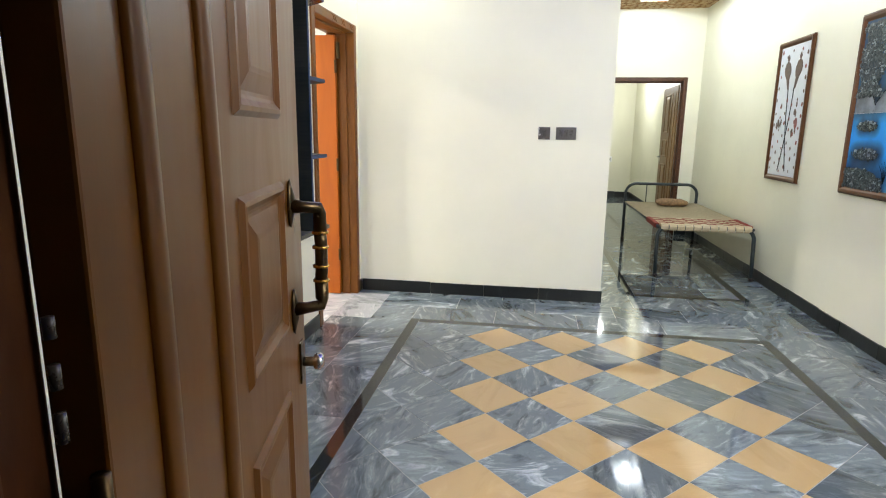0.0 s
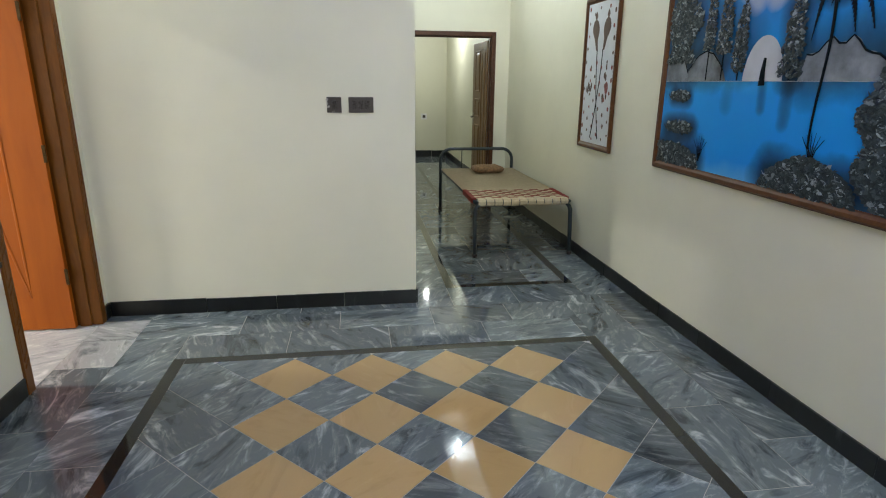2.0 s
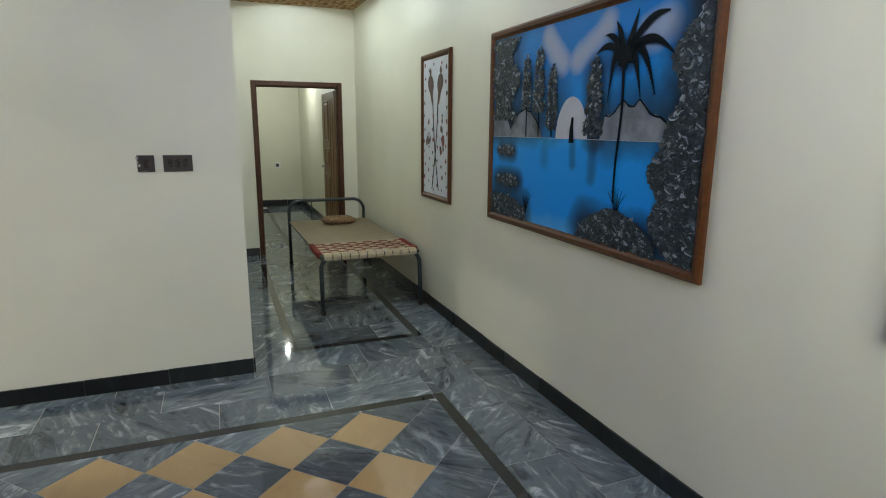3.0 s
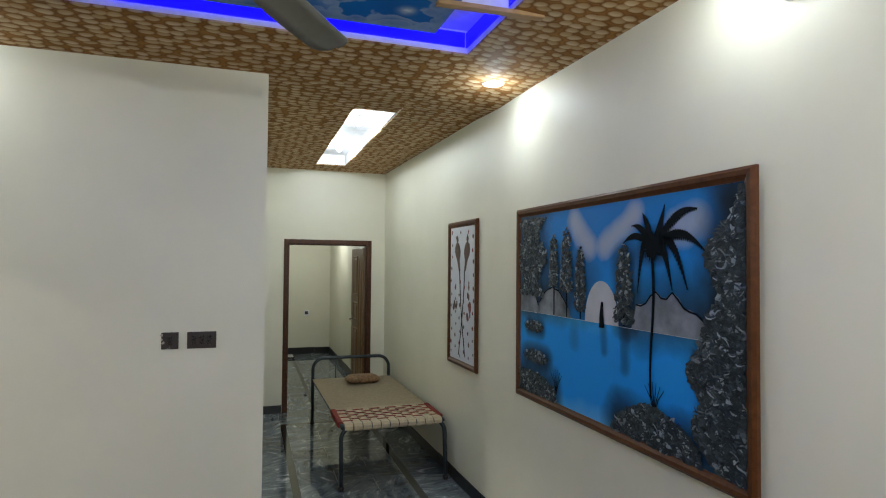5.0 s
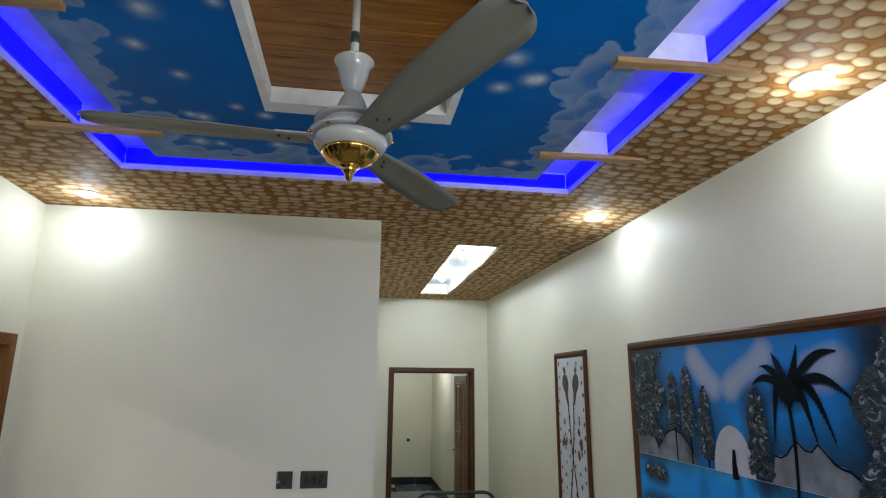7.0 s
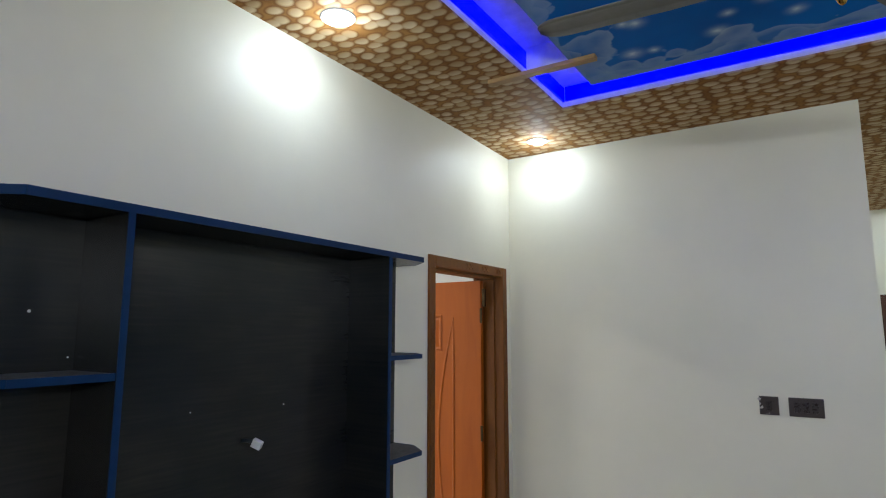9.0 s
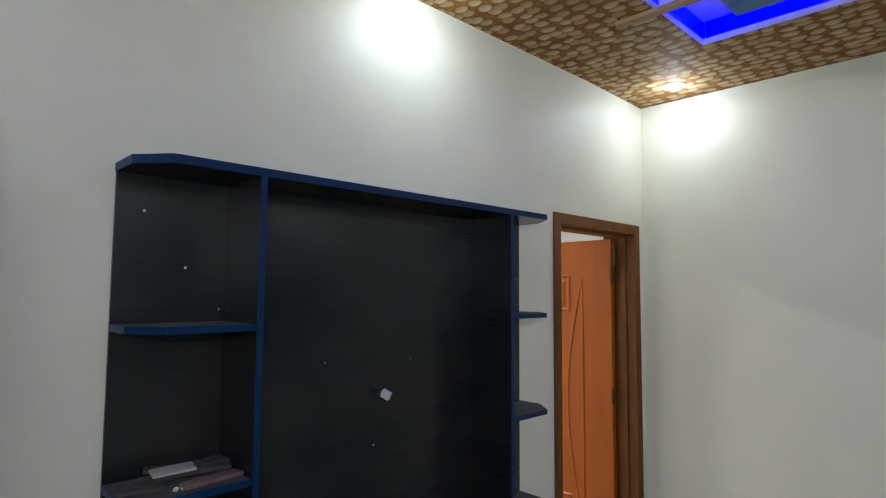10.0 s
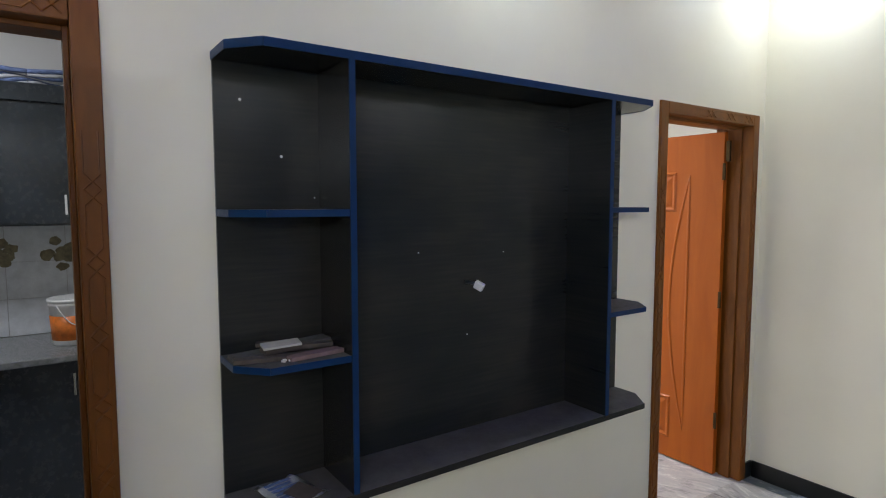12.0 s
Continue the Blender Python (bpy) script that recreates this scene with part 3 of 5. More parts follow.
# orange bedroom door, standing open into the side room
door_frame("door_2", pose(WEST, DA1, 0, 0, 0, -90), DA1 - DA0, DAZ, 0.062, 0.215, "varnished brown wooden door frame with carved face", 0.012, True)
side_door = door_leaf("door_2_leaf", pose(-1.165, 4.702, 0, 0, 0, 180), 0.80, 2.105, "orange_door", "orange-brown varnished moulded door standing open", side=1, lines=((0.345, 0.15), (0.27, 0.0)), panel=(0.385, 0.90), rows=((0.14, 0.42), (1.63, 1.88)), span=(0.22, 1.86), bead=0.009)
for z in (0.3, 1.05, 1.82):
    part("hinge", slab(-0.012, 0.006, -0.002, 0.004, z, z + 0.1, bevel=0.001), "old_brass", side_door, "dull steel butt hinge")
closer = part("stay", slab(-0.035, -0.012, -0.012, 0.004, 1.93, 2.05, bevel=0.002), "old_brass", side_door, "dull steel door bolt")

# kitchen doorway with a frame and no leaf in sight
door_frame("door_3", pose(WEST, DC1, 0, 0, 0, -90), DC1 - DC0, DCZ, 0.066, 0.215, "varnished brown wooden kitchen door frame with carved face", 0.012, True)

# far door
door_frame("door_4", pose(DB1, FAR, 0, 0, 0, 180), DB1 - DB0, DBZ, 0.055, 0.20, "dark brown wooden far door frame", 0.012, False, "dark_frame")
far_door = door_leaf("door_4_leaf", pose(2.325, 8.72, 0, 0, 0, 90), 0.90, 2.04, "tan_door", "tan moulded wooden far door standing open", side=1)
lever = part("handle_plate", slab(0.80, 0.84, 0.0, 0.005, 0.92, 1.10, bevel=0.002), "chrome", far_door, "steel lever handle plate")
part("lever", tube([(0.82, 0.004, 1.04), (0.82, 0.035, 1.04), (0.80, 0.045, 1.04), (0.72, 0.045, 1.035)], 0.008, 8), "chrome", lever, smooth=True)

# ---- ceiling panel with the painted sky ----
SX0, SX1, SY0, SY1 = -0.132, 1.795, 1.38, 4.005
KX0, KX1, KY0, KY1 = 0.487, 1.205, 2.22, 3.395


def m_sky():
    n = Nodes("sky_paint")
    v = n.coords()
    bend = n.add("ShaderNodeTexNoise")
    bend.inputs["Scale"].default_value = 14.0
    n.join(v, bend.inputs["Vector"])
    swirl = n.add("ShaderNodeVectorMath", operation="MULTIPLY_ADD")
    n.join(bend.outputs["Color"], swirl.inputs[0])
    swirl.inputs[1].default_value = (0.07, 0.07, 0.0)
    n.join(v, swirl.inputs[2])
    col = n.ramp(n.noise(v, 1.6, 4), (0.3, (0.0003, 0.090, 0.36)), (0.7, (0.0006, 0.145, 0.50)))
    # airbrushed cloud banks along the rim, each crest pale and running out towards the rim
    sep = n.add("ShaderNodeSeparateXYZ")
    n.join(swirl.outputs[0], sep.inputs[0])
    u, w = n.maths("SUBTRACT", sep.outputs[0], 0.035), n.maths("SUBTRACT", sep.outputs[1], 0.035)
    rim = n.maths("MINIMUM", n.maths("MINIMUM", n.maths("SUBTRACT", u, SX0), n.maths("SUBTRACT", SX1, u)), n.maths("SUBTRACT", SY1, w))
    blue = col
    for k, (reach, base, lobe, strength) in enumerate(((0.24, 0.00, 6.0, 0.34), (0.19, -0.01, 8.0, 0.30), (0.14, -0.02, 7.0, 0.27), (0.10, -0.03, 9.0, 0.22))):
        move = n.add("ShaderNodeVectorMath", operation="ADD")
        n.join(v, move.inputs[0])
        move.inputs[1].default_value = (3.7 * k + 1.3, 2.1 * k, 0.0)
        puff = n.add("ShaderNodeTexVoronoi", feature="SMOOTH_F1", voronoi_dimensions="2D")
        puff.inputs["Scale"].default_value = lobe
        puff.inputs["Smoothness"].default_value = 0.25
        n.join(move.outputs[0], puff.inputs["Vector"])
        swell = n.ramp(n.noise(move.outputs[0], 2.3, 1), (0.34, (0, 0, 0)), (0.64, (1, 1, 1)))
        edge = n.maths("ADD", n.maths("ADD", n.maths("MULTIPLY", swell, reach), base), n.maths("MULTIPLY", n.maths("SUBTRACT", 0.45, puff.outputs["Distance"]), 0.16))
        deep = n.maths("SUBTRACT", edge, rim)
        inside = n.maths("MINIMUM", n.maths("MAXIMUM", n.maths("MULTIPLY", deep, 70.0), 0.0), 1.0)
        crest = n.maths("MAXIMUM", n.maths("SUBTRACT", 1.0, n.maths("MULTIPLY", n.maths("ABSOLUTE", deep), 6.0)), 0.18)
        col = n.mix(n.maths("MULTIPLY", inside, 0.75), col, blue)
        col = n.mix(n.maths("MULTIPLY", n.maths("MULTIPLY", inside, crest), strength), col, (0.66, 0.74, 0.72))
    rnd = random.Random(11)
    stars = []
    for k in range(40):
        u, w = rnd.uniform(SX0 + 0.2, SX1 - 0.2), rnd.uniform(2.3, SY1 - 0.2)
        if KX0 - 0.06 < u < KX1 + 0.06 and KY0 - 0.06 < w < KY1 + 0.06:
            continue
        stars.append((u, w, rnd.uniform(0.045, 0.085)))
    total = None
    for u, w, r in stars:
        d = n.add("ShaderNodeVectorMath", operation="DISTANCE")
        n.join(v, d.inputs[0])
        d.inputs[1].default_value = (u, w, TOP)
        f = n.maths("POWER", n.maths("MAXIMUM", n.maths("SUBTRACT", 1.0, n.maths("DIVIDE", d.outputs["Value"], r)), 0.0), 2.6)
        total = f if total is None else n.maths("ADD", total, f)
    fuzzy = n.maths("MULTIPLY", total, n.maths("ADD", n.noise(v, 30, 3), 0.35))
    col = n.mix(n.maths("MINIMUM", fuzzy, 0.8), col, (0.70, 0.80, 0.78))
    n.bsdf.inputs["Specular IOR Level"].default_value = 0.04
    return n.done(col, 0.5)


m_sky()
bm = bmesh.new()
for b in ((SX0, KX0, SY0, SY1), (KX1, SX1, SY0, SY1), (KX0, KX1, SY0, KY0), (KX0, KX1, KY1, SY1)):
    box(bm, *b, TOP, TOP + 0.015)
structure("ceiling_sky_panel", bm, "sky_paint", "blue ceiling panel painted with clouds and stars", "ceiling panel")
bm = bmesh.new()
for b in ((KX0 - 0.02, KX0 + 0.012, KY0 - 0.02, KY1 + 0.02), (KX1 - 0.012, KX1 + 0.02, KY0 - 0.02, KY1 + 0.02), (KX0 + 0.012, KX1 - 0.012, KY0 - 0.02, KY0 + 0.012), (KX0 + 0.012, KX1 - 0.012, KY1 - 0.065, KY1 + 0.02)):
    box(bm, *b, TOP - 0.003, TOP + 0.065)
structure("ceiling_coffer", bm, "gypsum", "white plaster rim of the sunken ceiling coffer", "coffer")
bm = bmesh.new()
y = KY0 - 0.02
while y < KY1 + 0.02:
    plank = slab(KX0 - 0.02, KX1 + 0.02, y + 0.001, min(y + 0.069, KY1 + 0.02), TOP + 0.067, TOP + 0.081, bevel=0.005)
    me = bpy.data.meshes.new("temp")
    plank.to_mesh(me)
    plank.free()
    bm.from_mesh(me)
    bpy.data.meshes.remove(me)
    y += 0.07
structure("ceiling_planks", bm, "plank_wood", "varnished brown tongue-and-groove planks in the coffer", "ceiling planks")

for west_y, y in ((3.695, 3.64), (2.80, 2.82), (1.93, 1.93)):
    for x0, x1, a in ((-0.545, -0.01, 0.4), (1.690, 2.205, -2.0)):
        bt = part("batten", slab(-(x1 - x0) / 2, (x1 - x0) / 2, -0.022, 0.022, -0.010, 0.010, bevel=0.0015), "batten_wood")
        bt.matrix_basis = pose((x0 + x1) / 2, west_y if x0 < 0 else y, TOP - 0.0105, 0, 0, a)
        tagged(bt, "rough wooden batten bridging the ceiling cove", "batten", "cove battens")
    for x0, x1, at in ((CX0 + 0.013, SX0 + 0.03, west_y), (SX1 - 0.03, CX1 - 0.013, y)):
        br = part("brace", slab(x0, x1, at + 0.026, at + 0.038, TOP + 0.016, TOP + 0.138), "gypsum")
        tagged(br, "white gypsum brace across the ceiling cove", "brace", "cove braces")

# ---- ceiling fan ----
fan = thing("ceiling_fan", pose(0.828, 2.69, 2.468) @ Matrix.Diagonal((1, 1, 0.962, 1)), "white three-blade ceiling fan with a gilt cap", "ceiling fan")
part("rod", lathe([(0, 0.34), (0.012, 0.34), (0.012, 0.618), (0, 0.618)], 16), "fan_white", fan, smooth=True)
part("rod_sleeve", lathe([(0.013, 0.425), (0.014, 0.426), (0.014, 0.46), (0.013, 0.461)], 16), "dark_metal", fan, "black rubber sleeve", True)
part("canopy", lathe([(0.013, 0.368), (0.052, 0.370), (0.057, 0.366), (0.056, 0.360), (0.047, 0.350), (0.043, 0.333), (0.039, 0.312), (0.031, 0.288), (0.023, 0.272), (0.021, 0.262), (0.0, 0.26)], 40), "fan_white", fan, "white flared cup", True)
part("neck", lathe([(0.019, 0.272), (0.024, 0.258), (0.034, 0.240), (0.043, 0.215), (0.049, 0.190), (0.050, 0.176), (0.0, 0.174)], 40), "fan_white", fan, smooth=True)
part("shoulder", lathe([(0.0, 0.182), (0.050, 0.182), (0.066, 0.176), (0.0, 0.174)], 48), "fan_white", fan, smooth=True)
part("top_disc", lathe([(0.0, 0.1765), (0.096, 0.1765), (0.101, 0.173), (0.101, 0.168), (0.096, 0.165), (0.0, 0.165)], 64), "fan_white", fan)
motor = part("motor", lathe([(0.0, 0.166), (0.080, 0.166), (0.084, 0.150), (0.080, 0.130), (0.0, 0.130)], 64), "fan_white", fan, "white round motor drum")
part("ring_disc", lathe([(0.0, 0.134), (0.110, 0.134), (0.115, 0.131), (0.115, 0.125), (0.110, 0.122), (0.0, 0.122)], 64), "fan_white", fan)
part("bowl", lathe([(0.0, 0.123), (0.094, 0.123), (0.101, 0.116), (0.101, 0.104), (0.094, 0.091), (0.084, 0.082), (0.0, 0.080)], 64), "fan_white", fan, smooth=True)
for k in range(9):
    a = 2 * math.pi * k / 9
    st = lathe([(0, -0.003), (0.004, -0.003), (0.005, 0), (0.004, 0.003), (0, 0.003)], 10)
    bmesh.ops.translate(st, vec=(0.114 * math.cos(a), 0.114 * math.sin(a), 0.119), verts=st.verts[:])
    part("stud", st, "bright_brass", motor, "brass stud", True)
bm = lathe([(0.0, 0.084), (0.074, 0.084), (0.079, 0.080), (0.076, 0.073), (0.068, 0.060), (0.055, 0.049), (0.036, 0.040), (0.024, 0.036), (0.0, 0.036)], 48)
for v in bm.verts:
    r = math.hypot(v.co.x, v.co.y)
    if r > 0.03 and v.co.z < 0.075:
        k = 1 + 0.035 * math.cos(16 * math.atan2(v.co.y, v.co.x))
        v.co.x, v.co.y = v.co.x * k, v.co.y * k
part("cap", bm, "bright_brass", fan, "fluted gilt cap", True)
part("finial", lathe([(0.028, 0.040), (0.029, 0.034), (0.019, 0.031), (0.021, 0.026), (0.016, 0.021), (0.013, 0.012), (0.010, 0.004), (0.006, -0.004), (0.0, -0.008)], 24), "bright_brass", fan, "gilt pointed finial", True)
for heading, lift in ((182.6, 0.008), (-62.3, 0.042), (57.3, 0.004)):
    rot = Matrix.Rotation(radians(heading), 4, "Z") @ Matrix.Translation((0, 0, 0.110)) @ Matrix.Rotation(radians(-9), 4, "X")
    bm = bmesh.new()
    n = 96
    top, low = [], []
    for k in range(n + 1):
        f = k / n
        r = 0.112 + 0.565 * f
        half = 0.040 + 0.028 * min(1, f * 2.4) ** 0.8
        if f > 0.88:
            half *= math.sqrt(max(0.0, 1 - ((f - 0.88) / 0.12) ** 2) * 0.985 + 0.015)
        sag = lift * f
        for lst, dz in ((top, 0.0018), (low, -0.0018)):
            lst.append([bm.verts.new((r, half * s, sag + dz + 0.010 * (1 - s * s) * 0.7)) for s in (-1, -0.5, 0, 0.5, 1)])
    for a, b in zip(top, top[1:]):
        for j in range(4):
            bm.faces.new((a[j], b[j], b[j + 1], a[j + 1]))
    for a, b in zip(low, low[1:]):
        for j in range(4):
            bm.faces.new((a[j], a[j + 1], b[j + 1], b[j]))
    for j in (0, 4):
        for k in range(n):
            bm.faces.new((top[k][j], top[k + 1][j], low[k + 1][j], low[k][j]))
    for e in (0, n):
        for j in range(4):
            bm.faces.new((top[e][j], top[e][j + 1], low[e][j + 1], low[e][j]))
    bmesh.ops.transform(bm, matrix=rot, verts=bm.verts[:])
    blade = part("blade", bm, "fan_blade", fan, "grey-white metal blade", True)
    arm = slab(0.095, 0.20, -0.020, 0.020, 0.0095, 0.0135, bevel=0.0015)
    bmesh.ops.translate(arm, vec=(0, 0, lift * 0.17), verts=arm.verts[:])
    bmesh.ops.transform(arm, matrix=rot, verts=arm.verts[:])
    part("blade_arm", arm, "fan_white", blade)
    for r, s in ((0.165, -0.012), (0.19, 0.010)):
        sc = lathe([(0, -0.004), (0.003, -0.0035), (0.004, -0.001), (0.004, 0.003)], 10)
        bmesh.ops.translate(sc, vec=(r, s, 0), verts=sc.verts[:])
        bmesh.ops.transform(sc, matrix=rot, verts=sc.verts[:])
        part("screw", sc, "old_brass", blade, smooth=True)

# ---- wall unit ----
UY0, UY1, UZ0, UZ1 = 1.78, 3.575, 0.790, 2.112
FRONT = -0.80
D0, D1 = 2.105, 3.240
BT = 0.018
unit = thing("tv_wall_unit", pose(WEST, 0, 0), "dark laminate television wall unit with blue edging", "wall unit")
fx = FRONT - WEST
part("back_panel", slab(0.001, 0.012, UY0, UY1, UZ0, UZ1 - 0.002), "dark_laminate", unit, "dark mottled laminate back panel")


def board(name, outline, z0, z1, label="", top="dark_laminate"):
    b = part(name, prism(outline, z0, z1, 0.0008), top, unit, label)
    return b


def edging(parent, a, b, z0, z1):
    """A blue lipping strip along a board's front edge from a to b."""
    (ax, ay), (bx, by) = a, b
    l = math.hypot(bx - ax, by - ay)
    nx, ny = (by - ay) / l, -(bx - ax) / l
    o = [(ax, ay), (bx, by), (bx + nx * 0.002, by + ny * 0.002), (ax + nx * 0.002, ay + ny * 0.002)]
    part("edging", prism(o, z0 - 0.001, z1 + 0.001), "blue_edge", parent, "blue edge strip")


def chain(parent, pts, z0, z1):
    for a, b in zip(pts, pts[1:]):
        edging(parent, a, b, z0, z1)


LB = [(0.012, UY0), (0.15, UY0), (fx, UY0 + 0.075)]
RB = [(fx, UY1 - 0.085), (0.13, UY1), (0.012, UY1)]
top = board("top_board", LB + RB, UZ1 - 0.022, UZ1, "dark top board")
chain(top, [(0.0, UY0)] + LB[1:] + RB, UZ1 - 0.022, UZ1)
bot = board("bottom_board", LB + RB, UZ0, UZ0 + 0.02, "dusty dark bottom board", "dust_grey")
part("edging", slab(fx, fx + 0.002, UY0 + 0.075, UY1 - 0.085, UZ0 - 0.001, UZ0 + 0.021), "dark_laminate", bot, "dark edge strip")
for y in (D0, D1):
    dv = part("divider", slab(0.0125, fx - 0.001, y - BT / 2, y + BT / 2, UZ0 + 0.0205, UZ1 - 0.0225), "dark_laminate", unit, "upright dark divider board")
    part("edging", slab(fx - 0.001, fx + 0.002, y - BT / 2 - 0.0005, y + BT / 2 + 0.0005, UZ0 + 0.0205, UZ1 - 0.0225), "blue_edge", dv, "blue edge strip")
for z in (1.646, 1.217):
    s = board("shelf", [(0.0125, UY0), (0.15, UY0), (fx - 0.006, UY0 + 0.075), (fx - 0.006, D0 - BT / 2 - 0.0005), (0.0125, D0 - BT / 2 - 0.0005)], z, z + BT, "dusty dark corner shelf", "dust_grey")
    chain(s, [(0.0125, UY0), (0.15, UY0), (fx - 0.006, UY0 + 0.075), (fx - 0.006, D0 - BT / 2 - 0.0005)], z, z + BT)
    s = board("shelf", [(0.0125, D1 + BT / 2 + 0.0005), (fx - 0.006, D1 + BT / 2 + 0.0005), (fx - 0.006, UY1 - 0.085), (0.13, UY1), (0.0125, UY1)], z, z + BT, "dusty dark end shelf", "dust_grey")
    chain(s, [(fx - 0.006, D1 + BT / 2 + 0.0005), (fx - 0.006, UY1 - 0.085), (0.13, UY1), (0.0125, UY1)], z, z + BT)
for y, z in ((1.855, 1.985), (1.975, 1.825), (2.08, 1.70), (2.47, 1.505), (2.87, 1.49), (2.69, 1.18)):
    sc = lathe([(0, 0.0035), (0.0028, 0.003), (0.0045, 0.0)], 10)
    bmesh.ops.transform(sc, matrix=Matrix.Translation((0.012, y, z)) @ Matrix.Rotation(radians(90), 4, "Y") @ Matrix.Scale(0.6 if y > 2.02 else 1.0, 4), verts=sc.verts[:])
    part("screw_cap", sc, "white_plastic", unit, "small white screw cap", True)

plug = thing("cable_plug", pose(WEST + 0.0125, 2.70, 1.372), "grey plastic plug on a stub of cable from the back panel", "plug")
part("cable", tube([(0.0, -0.02, 0.012), (0.02, -0.012, 0.012), (0.035, 0.0, 0.008)], 0.007, 8), "dark_metal", plug, "black cable stub", True)
bm = slab(-0.018, 0.018, -0.010, 0.010, -0.015, 0.015, bevel=0.003)
bmesh.ops.transform(bm, matrix=pose(0.05, 0.008, 0.0, 15, 25, 30), verts=bm.verts[:])
part("body", bm, "white_plastic", plug, "pale grey plug body")

rnd = random.Random(5)
base_z = 1.217 + BT + 0.0015
scraps = [(0.155, 1.880, 0.20, 0.034, 80, 0, "scrap_board"), (0.085, 1.862, 0.15, 0.055, 104, 0, "dust_grey"), (0.065, 2.010, 0.165, 0.060, 86, 0, "scrap_board"),
          (0.178, 2.005, 0.170, 0.048, 97, 0, "scrap_pink"), (0.112, 1.940, 0.14, 0.045, 96, 1, "scrap_board"), (0.072, 2.018, 0.150, 0.052, 99, 1, "dust_grey"), (0.123, 2.020, 0.12, 0.034, 74, 1, "scrap_board"), (0.045, 1.93, 0.11, 0.03, 70, 1, "scrap_board")]
for x, y, l, w, a, level, paint in scraps:
    ob = part("board_scrap", slab(-l / 2, l / 2, -w / 2, w / 2, 0, 0.012, bevel=0.001), paint)
    ob.matrix_basis = pose(WEST + x, y, base_z + 0.014 * level, rnd.uniform(-2.5, 2.5), rnd.uniform(-1.5, 1.5), a)
    tagged(ob, "dusty offcut of laminate board lying on the shelf", "board scrap", "scraps on the shelf")
for x, y in ((0.195, 1.905), (0.198, 1.925), (0.185, 1.912)):
    bit = part("plaster_crumb", slab(-0.006, 0.006, -0.004, 0.004, 0, 0.006, bevel=0.002), "white_plastic")
    bit.matrix_basis = pose(WEST + x, y, base_z, 0, 0, 2000 * x)
    tagged(bit, "small white plaster crumb on the shelf", "crumb", "crumbs on the shelf")
ob = part("switch_plate", slab(-0.055, 0.055, -0.032, 0.032, 0, 0.007, bevel=0.002), "scrap_pale")
ob.matrix_basis = pose(WEST + 0.118, 1.925, base_z + 0.030, 2, -3, 82)
tagged(ob, "loose white switch plate on top of the scraps", "switch plate")

# a crumpled printed sheet on the unit's lowest board
sheet = thing("paper_sheet", pose(WEST + 0.135, 1.945, UZ0 + 0.021, 0, 0, 12) @ Matrix.Scale(1.15, 4), "crumpled white and blue printed paper sheet", "paper")
bm = bmesh.new()
rows = [[bm.verts.new((-0.09 + 0.18 * i / 10, -0.06 + 0.12 * j / 8, 0.003 + 0.016 * abs(noise.noise((i * 0.42, j * 0.5, 3.0))) + 0.02 * max(0.0, (i - 6) / 4) ** 2)) for j in range(9)] for i in range(11)]
for a, b in zip(rows, rows[1:]):
    for j in range(8):
        bm.faces.new((a[j], b[j], b[j + 1], a[j + 1]))
bmesh.ops.solidify(bm, geom=bm.faces[:], thickness=0.0008)
part("sheet", bm, "paper", sheet, smooth=True)
for k in range(5):
    bm = slab(-0.07 + 0.02 * k, -0.058 + 0.02 * k, -0.045, 0.03 - 0.01 * (k % 2), 0.0135, 0.0142)
    part("print_bar", bm, "paper_ink", sheet, "blue printed bar")

card = part("card", slab(-0.05, 0.05, -0.035, 0.035, 0, 0.002, bevel=0.0006), "scrap_board")
card.matrix_basis = pose(WEST + 0.175, 1.965, UZ0 + 0.041, 3, 4, 30)
tagged(card, "brown cardboard piece lying on the paper sheet", "card")

# ---- switches ----
def switch_board(x0, x1, z0, z1, y, keys, label, broken=False):
    t = thing("switch_board", pose((x0 + x1) / 2, y, (z0 + z1) / 2), label, "switch", "wall switches")
    w, h = (x1 - x0) / 2, (z1 - z0) / 2
    part("plate", slab(-w, w, -0.009, 0.0, -h, h, bevel=0.003), "switch_brown", t)
    for k in range(keys):
        cx = (k - (keys - 1) / 2) * 0.040
        part("rocker", slab(cx - 0.014, cx + 0.014, -0.013, -0.0092, -0.026, 0.026, bevel=0.002), "switch_key", t)
    if broken:
        rr = random.Random(3)
        for k in range(7):
            s = rr.uniform(0.004, 0.011)
            cx, cz = -w + rr.uniform(-0.002, 0.012), rr.uniform(-h, h)
            if k > 4:
                cx, cz = rr.uniform(-w, 0), -h + rr.uniform(0, 0.01)
            bm = prism([(cx + s * math.cos(a) * rr.uniform(0.6, 1), cz + s * math.sin(a) * rr.uniform(0.6, 1.3)) for a in (0, 1.1, 2.2, 3.3, 4.4, 5.5)], 0.0, 0.0095)
            bmesh.ops.transform(bm, matrix=Matrix.Rotation(radians(90), 4, "X"), verts=bm.verts[:])
            part("chip", bm, "broken_plastic", t, "chipped pale plaster edge")


switch_board(0.445, 0.537, 1.325, 1.422, NORTH, 1, "brown single switch plate with a chipped edge", True)
switch_board(0.582, 0.740, 1.325, 1.422, NORTH, 3, "brown three-gang switch plate on the wall")
t = thing("socket_plate", pose(2.02, 13.25, 0.83), "small white socket plate on the far room wall", "socket")
part("plate", slab(-0.06, 0.06, -0.01, 0.0, -0.06, 0.06, bevel=0.004), "white_plastic", t)
part("rocker", slab(-0.03, 0.03, -0.014, -0.0102, -0.03, 0.03, bevel=0.002), "switch_brown", t)

